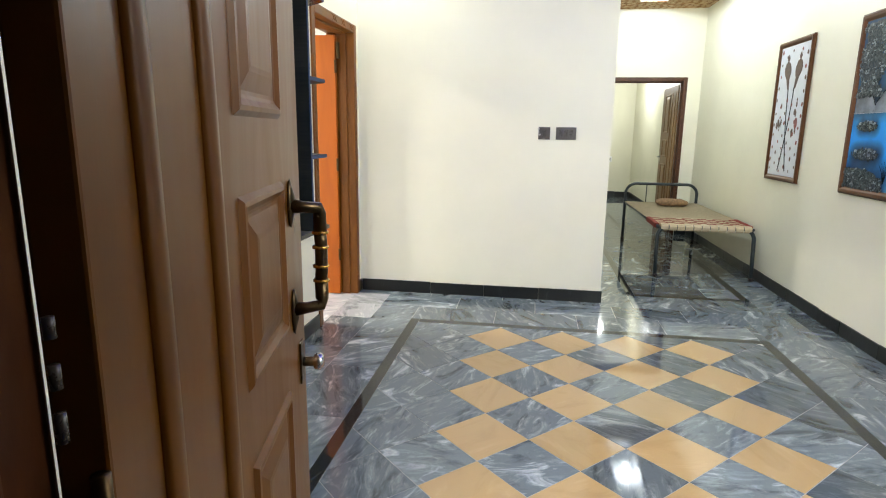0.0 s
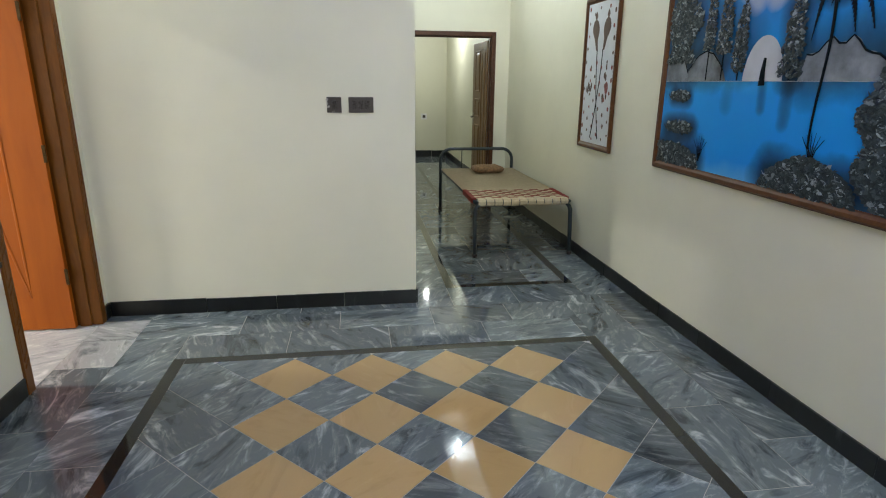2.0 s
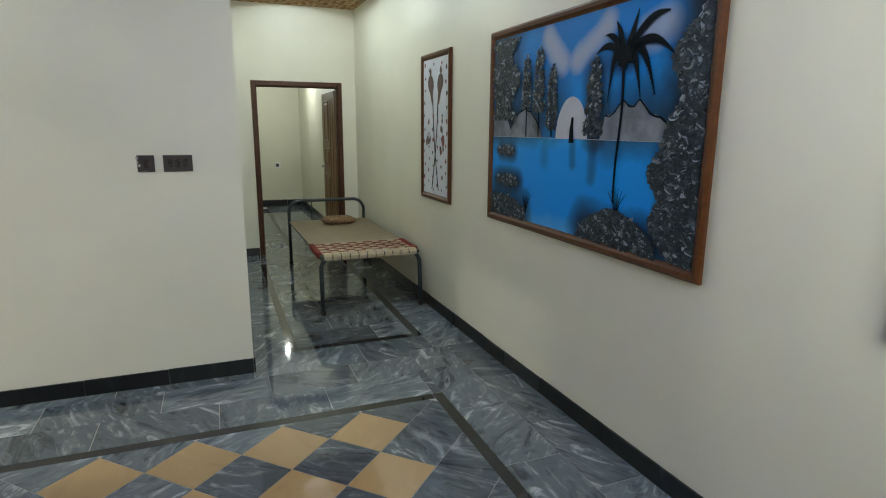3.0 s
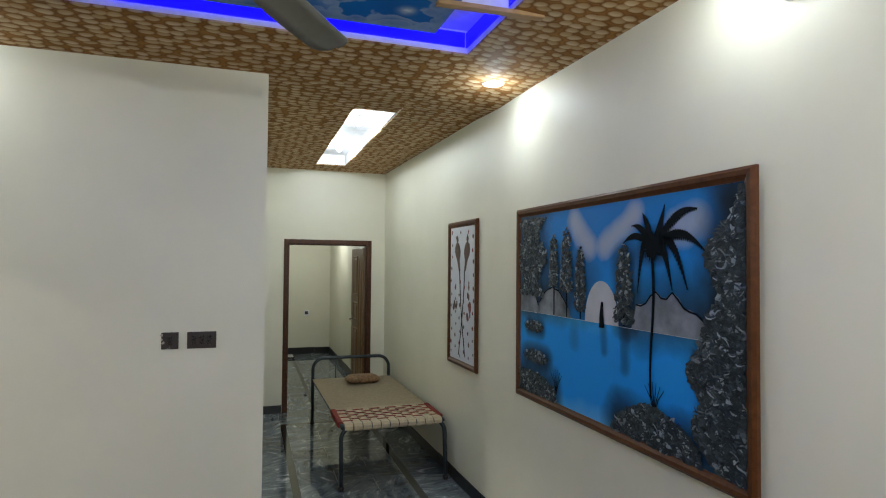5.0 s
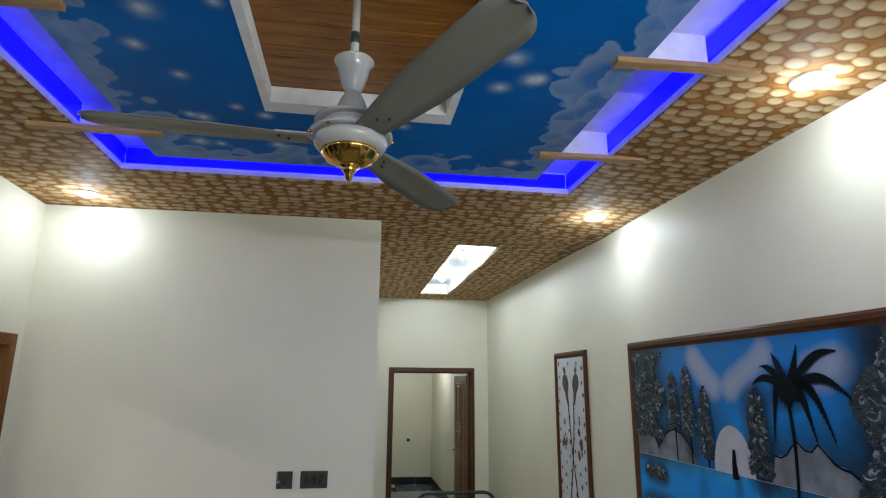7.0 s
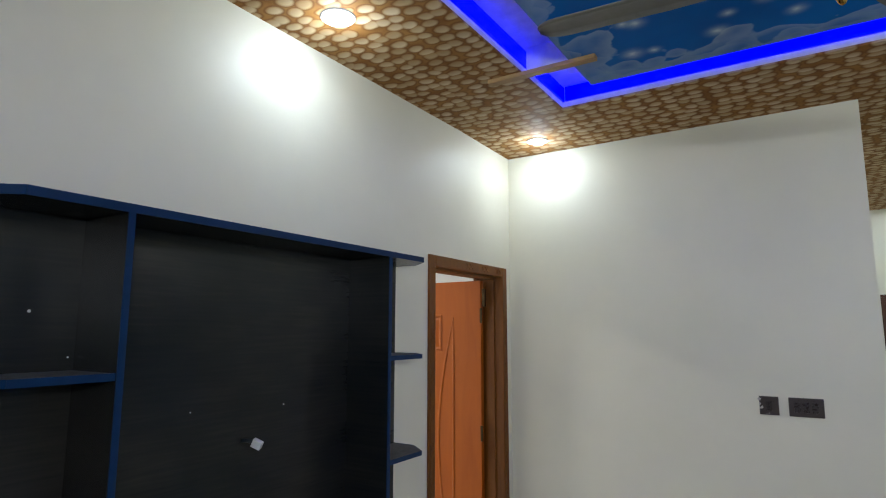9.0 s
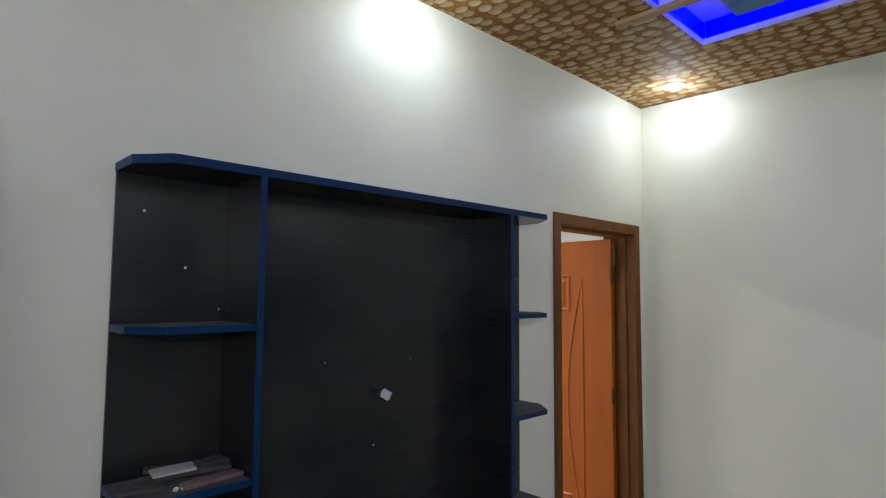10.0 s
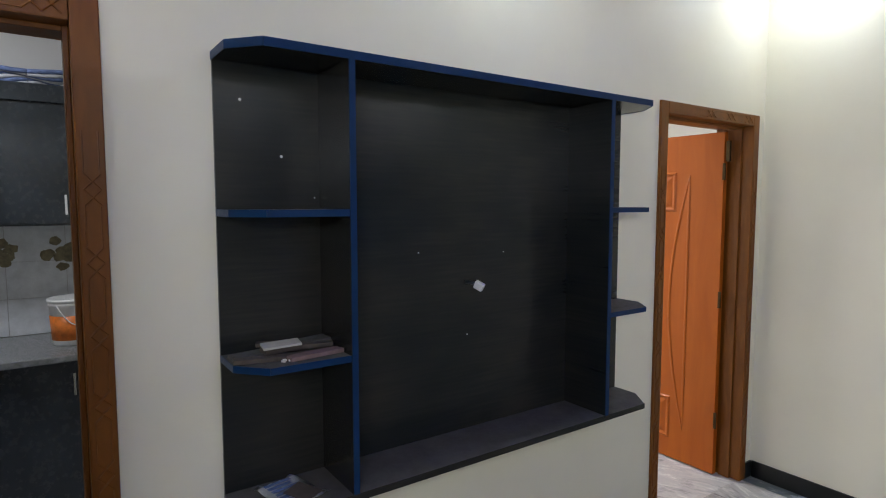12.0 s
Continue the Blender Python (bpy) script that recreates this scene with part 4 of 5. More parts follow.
# ---- lamp holder on the east wall ----
holder = thing("lamp_holder", pose(2.653, 2.69, 2.78), "white plastic angled lamp holder without a bulb", "lamp holder")
bm = lathe([(0, 0.0), (0.050, 0.0), (0.050, 0.010), (0.044, 0.018), (0.030, 0.022), (0, 0.022)], 32)
bmesh.ops.rotate(bm, matrix=Matrix.Rotation(radians(-90), 3, "Y"), verts=bm.verts[:])
part("base", bm, "white_plastic", holder, smooth=True)
bm = lathe([(0, -0.01), (0.034, -0.01), (0.032, 0.020), (0.022, 0.026), (0.021, 0.042), (0.017, 0.045), (0.017, 0.036), (0, 0.036)], 32)
bmesh.ops.transform(bm, matrix=Matrix.Translation((-0.02, 0, 0)) @ Matrix.Rotation(radians(-84), 4, "Y"), verts=bm.verts[:])
part("socket", bm, "white_plastic", holder, smooth=True)

# ---- pictures on the east wall ----
def m_lake():
    """The painted ground of the lake picture: u along its width, v up it."""
    n = Nodes("lake_paint")
    v = n.coords()
    sep = n.add("ShaderNodeSeparateXYZ")
    n.join(v, sep.inputs[0])
    u, w = sep.outputs[0], sep.outputs[2]
    grain = n.noise(v, 5, 5)
    sky = n.ramp(n.maths("ADD", w, n.maths("MULTIPLY", grain, 0.25)), (0.6, (0.004, 0.205, 0.58)), (0.85, (0.003, 0.28, 0.70)), (1.25, (0.003, 0.20, 0.57)))
    water = n.ramp(n.maths("ADD", w, n.maths("MULTIPLY", grain, 0.12)), (0.05, (0.14, 0.46, 0.78)), (0.2, (0.005, 0.265, 0.76)), (0.55, (0.008, 0.30, 0.77)), (0.62, (0.035, 0.38, 0.78)))
    col = n.mix(n.ramp(w, (0.548, (0, 0, 0)), (0.553, (1, 1, 1))), water, sky)

    def blur(a, b, r):
        """A soft brush stroke from a to b."""
        ax, ay = a
        dx, dy = b[0] - ax, b[1] - ay
        l2 = dx * dx + dy * dy + 1e-6
        px, py = n.maths("SUBTRACT", u, ax), n.maths("SUBTRACT", w, ay)
        k = n.maths("DIVIDE", n.maths("ADD", n.maths("MULTIPLY", px, dx), n.maths("MULTIPLY", py, dy)), l2)
        k = n.maths("MINIMUM", n.maths("MAXIMUM", k, 0.0), 1.0)
        ex, ey = n.maths("SUBTRACT", px, n.maths("MULTIPLY", k, dx)), n.maths("SUBTRACT", py, n.maths("MULTIPLY", k, dy))
        d = n.maths("SQRT", n.maths("ADD", n.maths("MULTIPLY", ex, ex), n.maths("MULTIPLY", ey, ey)))
        d = n.maths("ADD", d, n.maths("MULTIPLY", n.maths("SUBTRACT", grain, 0.5), r * 0.7))
        s = n.maths("MAXIMUM", n.maths("SUBTRACT", 1.0, n.maths("DIVIDE", d, r)), 0.0)
        return n.maths("MULTIPLY", s, n.maths("SUBTRACT", 2.0, s))

    pale, ink = (0.42, 0.45, 0.52), (0.004, 0.010, 0.018)
    for a, b, r, c, o in (
        ((0.70, 1.08), (0.85, 0.94), 0.085, pale, 0.85), ((0.98, 0.94), (1.22, 1.08), 0.08, pale, 0.85), ((1.50, 1.01), (1.62, 1.03), 0.10, pale, 0.75),
        ((1.79, 0.1), (1.80, 1.08), 0.21, ink, 1.0), ((0.18, 0.70), (0.18, 1.08), 0.30, ink, 0.9), ((1.12, 0.11), (1.60, 0.09), 0.17, ink, 0.95), ((1.25, 0.62), (1.62, 0.66), 0.20, ink, 0.85), ((0.15, 0.62), (0.55, 0.62), 0.15, ink, 0.8),
        ((0.12, 0.12), (0.42, 0.08), 0.19, ink, 1.0), ((0.15, 0.28), (0.38, 0.28), 0.10, ink, 0.9), ((0.17, 0.46), (0.32, 0.46), 0.08, ink, 0.85),
        ((1.15, 0.60), (1.15, 0.86), 0.13, ink, 0.85), ((0.50, 0.78), (0.78, 0.70), 0.22, ink, 0.7), ((1.15, 0.54), (1.15, 0.36), 0.05, ink, 0.55),
        ((0.97, 0.54), (0.98, 0.42), 0.04, ink, 0.5), ((0.70, 0.54), (0.70, 0.42), 0.06, ink, 0.3), ((1.33, 0.93), (1.38, 0.93), 0.10, ink, 0.9)):
        col = n.mix(n.maths("MULTIPLY", blur(a, b, r), o), col, c)
    n.bump(n.noise(v, 140, 4), 0.08, 0.002)
    n.bsdf.inputs["Specular IOR Level"].default_value = 0.2
    return n.done(col, 0.34)


def m_relief():
    """Knife-laid paint flakes, each of its own grey."""
    n = Nodes("relief_paint")
    geo = n.add("ShaderNodeNewGeometry")
    v = n.coords()
    col = n.ramp(geo.outputs["Random Per Island"], (0.0, (0.012, 0.021, 0.027)), (0.60, (0.030, 0.047, 0.058)), (0.86, (0.080, 0.110, 0.128)), (1.0, (0.44, 0.51, 0.56)))
    col = n.mix(n.maths("MULTIPLY", n.noise(v, 120, 4), 0.6), col, (0.02, 0.026, 0.03))
    n.bump(n.noise(v, 200, 4), 0.3, 0.003)
    n.bsdf.inputs["Specular IOR Level"].default_value = 0.25
    return n.done(col, 0.36)


m_lake()
m_relief()
m_plain("hill_paint", (0.165, 0.185, 0.215), 0.5, 0.0, 0.75, 5)
m_plain("moon_paint", (0.50, 0.51, 0.55), 0.4, 0.0, 0.12, 6)
m_plain("ink_paint", (0.003, 0.006, 0.009), 0.55)
m_plain("white_canvas", (0.66, 0.68, 0.74), 0.45, 0.0, 0.05, 8)
m_plain("bird_paint", (0.075, 0.030, 0.022), 0.4, 0.0, 0.3, 30)
m_plain("berry_paint", (0.20, 0.030, 0.028), 0.4, 0.0, 0.3, 30)
MATS["ink_paint"].node_tree.nodes["Principled BSDF"].inputs["Specular IOR Level"].default_value = 0.06
m_wood("picture_wood", (0.062, 0.019, 0.0045), (0.122, 0.041, 0.010), (3, 3, 3), 7, 0.38, 0.05)


def flat(points, d0, d1):
    """An outline in u and v, standing d1 to d0 in front of the canvas."""
    bm = prism(points, d0, d1)
    bmesh.ops.rotate(bm, matrix=Matrix.Rotation(radians(90), 3, "X"), verts=bm.verts[:])
    return bm


def picture_frame(t, w, h, face, material="picture_wood"):
    """Four moulded bars with mitred ends; the front is towards -y."""
    prof = ((0.0, 0.0), (0.0, -0.016), (face * 0.25, -0.027), (face * 0.6, -0.025), (face * 0.85, -0.016), (face, -0.013), (face, 0.0))
    corners = ((0, 0), (w, 0), (w, h), (0, h))
    ins = ((1, 1), (-1, 1), (-1, -1), (1, -1))
    for k in range(4):
        j = (k + 1) % 4
        bm = bmesh.new()
        ends = [[bm.verts.new((corners[c][0] + ins[c][0] * o, d, corners[c][1] + ins[c][1] * o)) for o, d in prof] for c in (k, j)]
        m = len(prof)
        for a in range(m):
            b = (a + 1) % m
            bm.faces.new((ends[0][a], ends[0][b], ends[1][b], ends[1][a]))
        bm.faces.new(ends[0][::-1])
        bm.faces.new(ends[1])
        part("frame_bar", bm, material, t)


def flakes(inside, box_uv, count, size, seed, lift=0.004):
    """Small overlapping flakes of thick paint inside a shape."""
    rr = random.Random(seed)
    bm = bmesh.new()
    made = 0
    while made < count:
        u, v = rr.uniform(box_uv[0], box_uv[1]), rr.uniform(box_uv[2], box_uv[3])
        made += 1
        if not inside(u, v):
            continue
        s, a = size * rr.uniform(0.5, 1.3), rr.uniform(-0.9, 0.9) + (math.pi if rr.random() < 0.5 else 0)
        ca, sa = math.cos(a), math.sin(a)
        d = -0.0135 - rr.uniform(0.0, lift)
        ring = []
        shape = ((-1.2, -0.25, 0), (-0.45, 0.02, -0.001), (0.5, 0.02, -0.002), (1.2, -0.3, 0), (0.45, 0.28, -0.003), (-0.5, 0.28, -0.002))
        if made % 4:
            shape = ((-1, -0.15, 0), (-0.4, -0.5, -0.001), (0.5, -0.4, -0.002), (1, 0.1, 0), (0.3, 0.45, -0.003), (-0.6, 0.4, -0.002))
        else:
            d -= 0.0025
        for x, y, z in shape:
            ring.append(bm.verts.new((u + s * (ca * x - sa * y), d + z * rr.uniform(0.5, 1.5), v + s * (sa * x + ca * y))))
        lean = 0.0 if made % 4 else 0.15 * s
        mid = bm.verts.new((u - sa * lean, d - 0.003, v + ca * lean))
        for k in range(6):
            bm.faces.new((ring[k], ring[(k + 1) % 6], mid))
    return bm


def cone_tree(cu, v0, v1, half):
    return lambda u, v: v0 < v < v1 and abs(u - cu) < half * (0.35 + 0.65 * ((v1 - v) / (v1 - v0)) ** 0.6) * (1 if v1 - v > 0.02 else 0.4)


lake = thing("lake_painting", pose(2.613, 4.703, 0.985, 0, 0, -89.6) @ Matrix.Diagonal((0.994, 1, 1, 1)), "framed blue lake painting with palm and white moon", "painting")
LW, LH, LF = 1.90, 1.205, 0.052
picture_frame(lake, LW, LH, LF)
part("canvas", slab(LF - 0.006, LW - LF + 0.006, -0.012, -0.002, LF - 0.006, LH - LF + 0.006), "lake_paint", lake, "glossy blue painted canvas")
E0 = 0.0125
arc = [(0.955 + 0.145 * math.cos(a), 0.55 + 0.215 * math.sin(a)) for a in (math.pi * k / 24 for k in range(25))]
part("moon", flat(arc, E0, E0 + 0.001), "moon_paint", lake, "pale arched moon")
RIDGES = []
for pts in ([(0.06, 0.552), (0.06, 0.66)] + [(0.06 + 0.22 * k / 8, 0.655 + 0.05 * math.sin(math.pi * k / 8)) for k in range(1, 8)] + [(0.30, 0.60), (0.30, 0.552)],
            [(0.27, 0.552)] + [(0.27 + 0.40 * k / 12, 0.56 + 0.155 * math.sin(math.pi * k / 12) ** 0.8) for k in range(1, 12)] + [(0.67, 0.552)],
            [(1.20, 0.552)] + [(1.20 + 0.48 * k / 14, 0.57 + 0.15 * math.sin(math.pi * min(1, k / 14 * 1.1)) ** 0.5 + 0.02 * math.sin(k * 1.7)) for k in range(1, 13)] + [(1.70, 0.60), (1.70, 0.552)]):
    part("hill", flat(pts, E0, E0 + 0.0008), "hill_paint", lake, "grey painted hill")
    RIDGES.append(pts[1:-1])
part("shore", flat(rect(LF, 1.66, 0.5495, 0.5515), E0 + 0.001, E0 + 0.0016), "moon_paint", lake, "pale shore line")
part("tree", flakes(lambda u, v: abs(u - 0.20) < 0.15 + 0.05 * math.sin(v * 23) and v > 0.66, (0.055, 0.40, 0.66, 1.13), 1500, 0.020, 1), "relief_paint", lake, "grey relief tree")
for k, (cu, v0, v1, half) in enumerate(((0.485, 0.72, 1.02, 0.055), (0.625, 0.69, 1.05, 0.065), (0.765, 0.60, 0.94, 0.055), (1.145, 0.57, 0.945, 0.075))):
    part("tree", flakes(cone_tree(cu, v0, v1, half), (cu - half, cu + half, v0, v1), 500, 0.016, 20 + k), "relief_paint", lake, "grey relief conifer")
    part("trunk", flat(rect(cu - 0.005, cu + 0.005, 0.555, v0 + 0.05), E0 + 0.001, E0 + 0.002), "ink_paint", lake)
part("tree", flakes(lambda u, v: u > 1.69 + 0.04 * math.sin(v * 19) + max(0, v - 0.85) * 0.42, (1.62, 1.848, 0.52, 1.135), 1900, 0.024, 7), "relief_paint", lake, "tall grey relief tree")
part("tree", flakes(lambda u, v: u > 1.60 + 0.035 * math.sin(v * 26) + max(0, 0.25 - v) * 0.45, (1.56, 1.848, 0.06, 0.56), 1700, 0.024, 8), "relief_paint", lake, "grey relief bush")
part("island", flakes(lambda u, v: v < 0.07 + 0.15 * math.sin(math.pi * min(1, max(0, (u - 1.06) / 0.58))) ** 0.7, (1.06, 1.64, 0.055, 0.22), 1100, 0.022, 9), "relief_paint", lake, "grey relief island")
part("island", flakes(lambda u, v: v < 0.18 - 0.25 * max(0, u - 0.28), (0.055, 0.50, 0.055, 0.20), 700, 0.020, 10), "relief_paint", lake, "grey relief bank")
for cu, cv, hu, hv in ((0.245, 0.465, 0.11, 0.028), (0.265, 0.28, 0.15, 0.035)):
    part("rock", flakes(lambda u, v: ((u - cu) / hu) ** 2 + ((v - cv) / hv) ** 2 < 1, (cu - hu, cu + hu, cv - hv, cv + hv), 220, 0.018, 13), "relief_paint", lake, "grey relief rock")


def stroke(points, r0, r1, label):
    """A flattened brush stroke along points in u and v."""
    k = len(points)
    bm = tube([(u, -E0 - 0.003, v) for u, v in points], [r0 + (r1 - r0) * i / (k - 1) for i in range(k)], 6)
    for vert in bm.verts:
        vert.co.y = -E0 - 0.003 + (vert.co.y + E0 + 0.003) * 0.15
    part("brush_stroke", bm, "ink_paint", lake, label)


for k, ridge in enumerate(RIDGES):
    stroke([(u, v - 0.004 + 0.004 * math.sin(9 * i + k)) for i, (u, v) in enumerate(ridge)], 0.0035, 0.005, "dark ridge line")
stroke([(1.345 + 0.012 * math.sin(k * 0.5), 0.92 - 0.06 * k) for k in range(12)], 0.011, 0.007, "black palm stem")
for tu, tv, lift in ((1.20, 1.03, 0.03), (1.28, 1.085, 0.02), (1.43, 1.11, -0.01), (1.62, 1.075, 0.05), (1.66, 0.905, 0.06), (1.565, 0.745, 0.10), (1.475, 0.74, 0.08), (1.245, 0.72, 0.11), (1.13, 0.945, 0.04)):
    left, right = [], []
    steps = 46
    for k in range(steps + 1):
        f = k / steps
        u, v = 1.35 + (tu - 1.35) * f ** 0.85, 0.935 + (tv - 0.935) * f + lift * math.sin(math.pi * f)
        wide = (0.008 + 0.018 * math.sin(math.pi * min(1, f * 0.92 + 0.08))) * (1.0 if k % 2 else 0.62) * (1 - 0.75 * f ** 3)
        du, dv = (tu - 1.35), (tv - 0.935) + lift * math.pi * math.cos(math.pi * f)
        l = math.hypot(du, dv)
        left.append((u - dv / l * wide * 0.8, v + du / l * wide * 0.8))
        right.append((u + dv / l * wide, v - du / l * wide - (0.008 if k % 2 else 0)))
    part("palm_frond", flat(left + right[::-1], E0 + 0.002, E0 + 0.003), "ink_paint", lake, "black feathery palm frond")
crown = [(1.35 + (0.075 if k % 2 else 0.05) * math.cos(math.pi * k / 22) * (1 + 0.2 * math.sin(k * 2.3)), 0.93 + (0.07 if k % 2 else 0.046) * math.sin(math.pi * k / 22) * (1 + 0.2 * math.sin(k * 1.7))) for k in range(44)]
part("palm_crown", flat(crown, E0 + 0.0032, E0 + 0.004), "ink_paint", lake, "black spiky palm crown")
for cu, v0 in ((0.515, 0.10), (1.36, 0.19)):
    for k in range(6):
        stroke([(cu, v0), (cu + (k - 2.5) * 0.010, v0 + 0.07), (cu + (k - 2.5) * 0.026, v0 + 0.15 - abs(k - 2.5) * 0.012)], 0.004, 0.0015, "black reed")
stroke([(0.965, 0.53), (0.962, 0.60), (0.968, 0.66)], 0.026, 0.010, "dark figure-like tree on the shore")

birds = thing("flower_picture", pose(2.598, 6.045, 0.985, 0, 0, -89.45), "narrow framed white picture with dark stems and dots", "picture")
BW, BH, BF = 0.655, 1.205, 0.048
picture_frame(birds, BW, BH, BF)
part("canvas", slab(BF - 0.006, BW - BF + 0.006, -0.012, -0.002, BF - 0.006, BH - BF + 0.006), "white_canvas", birds, "white painted canvas")
for s in (-1, 1):
    cu = BW / 2
    left, right = [], []
    for k in range(21):
        f = k / 20
        v = 0.79 + 0.30 * f
        c = cu + s * (0.062 + 0.055 * f + 0.015 * math.sin(math.pi * f))
        if f < 0.3:
            half = 0.015 + 0.013 * f / 0.3
        elif f < 0.8:
            half = 0.028 + 0.036 * math.sin(math.pi * (f - 0.3) / 0.5)
        else:
            half = 0.027 * max(0.1, 1 - abs(f - 0.88) / 0.13)
        left.append((c - half, v))
        right.append((c + half, v))
    part("bird_shape", flat(left + right[::-1], E0, E0 + 0.0015), "bird_paint", birds, "dark brown painted bird")
    pts = [(cu + s * (0.055 - 0.13 * (1 - k / 10) ** 1.6), 0.09 + 0.71 * k / 10) for k in range(11)]
    bm = tube([(u, -E0 - 0.001, v) for u, v in pts], 0.0038, 6)
    part("stem", bm, "ink_paint", birds, "thin dark stem")
    rr = random.Random(30 + s)
    for k in range(9):
        u, v = cu + s * rr.uniform(0.11, 0.21), rr.uniform(0.40, 0.66)
        part("leaf", flat([(u + 0.013 * math.cos(a), v + 0.026 * math.sin(a)) for a in (math.pi * j / 5 for j in range(10))], E0, E0 + 0.001), "bird_paint", birds)
    part("flower", flat([(cu + 0.175 + 0.030 * math.cos(a), 0.50 + 0.048 * math.sin(a)) for a in (math.pi * j / 7 for j in range(14))], E0 + 0.0011, E0 + 0.002), "berry_paint", birds) if s > 0 else None
rr = random.Random(8)
for i in range(6):
    for j in range(11):
        u, v = 0.085 + i * 0.097 + rr.uniform(-0.015, 0.015), 0.09 + j * 0.102 + (0.05 if i % 2 else 0) + rr.uniform(-0.015, 0.015)
        if v > BH - 0.08 or (0.7 < v < 1.06 and 0.10 < u < 0.55 and i not in (0, 5)):
            continue
        r = rr.uniform(0.010, 0.017)
        part("dot", flat([(u + r * math.cos(a), v + r * 1.2 * math.sin(a)) for a in (math.pi * k / 4 for k in range(8))], E0 + 0.0021, E0 + 0.0028), "berry_paint" if rr.random() < 0.55 else "bird_paint", birds)

third = thing("framed_picture", pose(2.682, 2.155, 0.985, 0, 0, -86.74), "brown wooden picture frame with a dark canvas", "picture")
picture_frame(third, 0.90, 1.205, 0.052)
part("canvas", slab(0.046, 0.854, -0.012, -0.002, 0.046, 1.159), "lake_paint", third, "dark blue painted canvas")

# ---- rope cot ----
cot = thing("rope_cot", pose(0, 0, 0), "steel-tube rope cot with cream and red webbing", "cot")
XA, XB, YA, YB, ZR = 1.645, 2.533, 5.935, 7.975, 0.509


def hoop(y, x0, x1, top, r, lean=0.0):
    pts = [(x0, y, 0.0), (x0, y, top * 0.5), (x0, y, top - r)]
    for k in range(1, 8):
        a = math.pi / 2 * k / 8
        pts.append((x0 + r - r * math.cos(a), y, top - r + r * math.sin(a)))
    pts.append((x0 + r, y, top))
    back = [(x0 + x1 - x, yy, z) for x, yy, z in reversed(pts)]
    return [(x, yy + lean * z, z) for x, yy, z in pts + back]


part("foot_hoop", tube(hoop(YA, XA, XB, ZR - 0.014, 0.10, 0.10), 0.0185, 12), "dark_metal", cot, "dark grey steel foot hoop", True)
part("head_hoop", tube(hoop(YB, XA - 0.025, XB - 0.03, 0.745, 0.13), 0.0185, 12), "dark_metal", cot, "dark grey steel head hoop", True)
for x in (XA + 0.012, XB - 0.012):
    part("side_rail", tube([(x, YA + 0.05, ZR - 0.02), (x - 0.01, (YA + YB) / 2, ZR - 0.02), (x - 0.022, YB, ZR - 0.02)], 0.0165, 10), "dark_metal", cot, smooth=True)
part("head_rail", tube([(XA - 0.02, YB - 0.02, ZR - 0.02), (XB - 0.035, YB - 0.02, ZR - 0.02)], 0.0165, 10), "dark_metal", cot, smooth=True)
part("spindle", tube([(1.88, YB, ZR - 0.02), (1.88, YB, 0.735)], 0.006, 8), "dark_metal", cot, smooth=True)
for x, y in ((XA, YA), (XB, YA), (XA - 0.025, YB), (XB - 0.03, YB)):
    bm = lathe([(0, 0), (0.023, 0), (0.023, 0.03), (0.019, 0.034)], 14)
    bmesh.ops.translate(bm, vec=(x, y, 0.0), verts=bm.verts[:])
    part("rubber_foot", bm, "switch_key", cot, "black rubber foot", True)
# the webbing: a sagging sheet, then wide straps at the foot
bm = bmesh.new()
grid = []
for i in range(25):
    y = 6.52 + (YB - 6.52) * i / 24
    row = []
    for j in range(13):
        f = j / 12
        sag = -0.018 * math.sin(math.pi * f) * math.sin(math.pi * (0.15 + 0.85 * i / 24)) + 0.002 * noise.noise((i * 0.8, j * 0.9, 2))
        row.append(bm.verts.new((XA - 0.012 + (XB - XA + 0.012) * f - 0.018 * i / 24, y, ZR + sag)))
    grid.append(row)
for a, b in zip(grid, grid[1:]):
    for j in range(12):
        bm.faces.new((a[j], a[j + 1], b[j + 1], b[j]))
bmesh.ops.solidify(bm, geom=bm.faces[:], thickness=0.010)
part("webbing_sheet", bm, "webbing", cot, "tightly woven cream webbing", True)
STR = 11
sw = (XB - XA - 0.05) / STR
for k in range(STR):
    x0 = XA + 0.025 + k * sw
    pts = [(6.53, ZR), (6.30, ZR - 0.005), (6.08, ZR + 0.003), (6.007, ZR + 0.012), (5.974, ZR + 0.011), (5.958, ZR - 0.008), (5.960, ZR - 0.030), (5.978, ZR - 0.046)]
    bm = bmesh.new()
    rows = []
    for (y, z) in pts:
        rows.append([bm.verts.new((x0 + 0.004, y, z)), bm.verts.new((x0 + sw - 0.004, y, z)), bm.verts.new((x0 + sw - 0.004, y, z - 0.004)), bm.verts.new((x0 + 0.004, y, z - 0.004))])
    for a, b in zip(rows, rows[1:]):
        for j in range(4):
            bm.faces.new((a[j], a[(j + 1) % 4], b[(j + 1) % 4], b[j]))
    part("strap", bm, "webbing", cot, "cream lengthwise strap")
for k in range(7):
    y = 6.10 + k * 0.06
    for j in range(STR):
        if (j + k) % 2:
            continue
        x0 = XA + 0.03 + j * sw
        part("cross_weave", slab(x0, x0 + sw * 1.15, y - 0.010, y + 0.012, ZR + 0.0015, ZR + 0.0055, bevel=0.0012), "webbing_red", cot, "dark red cross strap")
for x0, x1 in ((XA - 0.016, XA + 0.030), (XB - 0.028, XB + 0.014)):
    part("side_wrap", slab(x0, x1, 6.06, 6.52, ZR - 0.042, ZR + 0.008, bevel=0.012), "webbing_red", cot, "dark red rope wrapped round the rail")

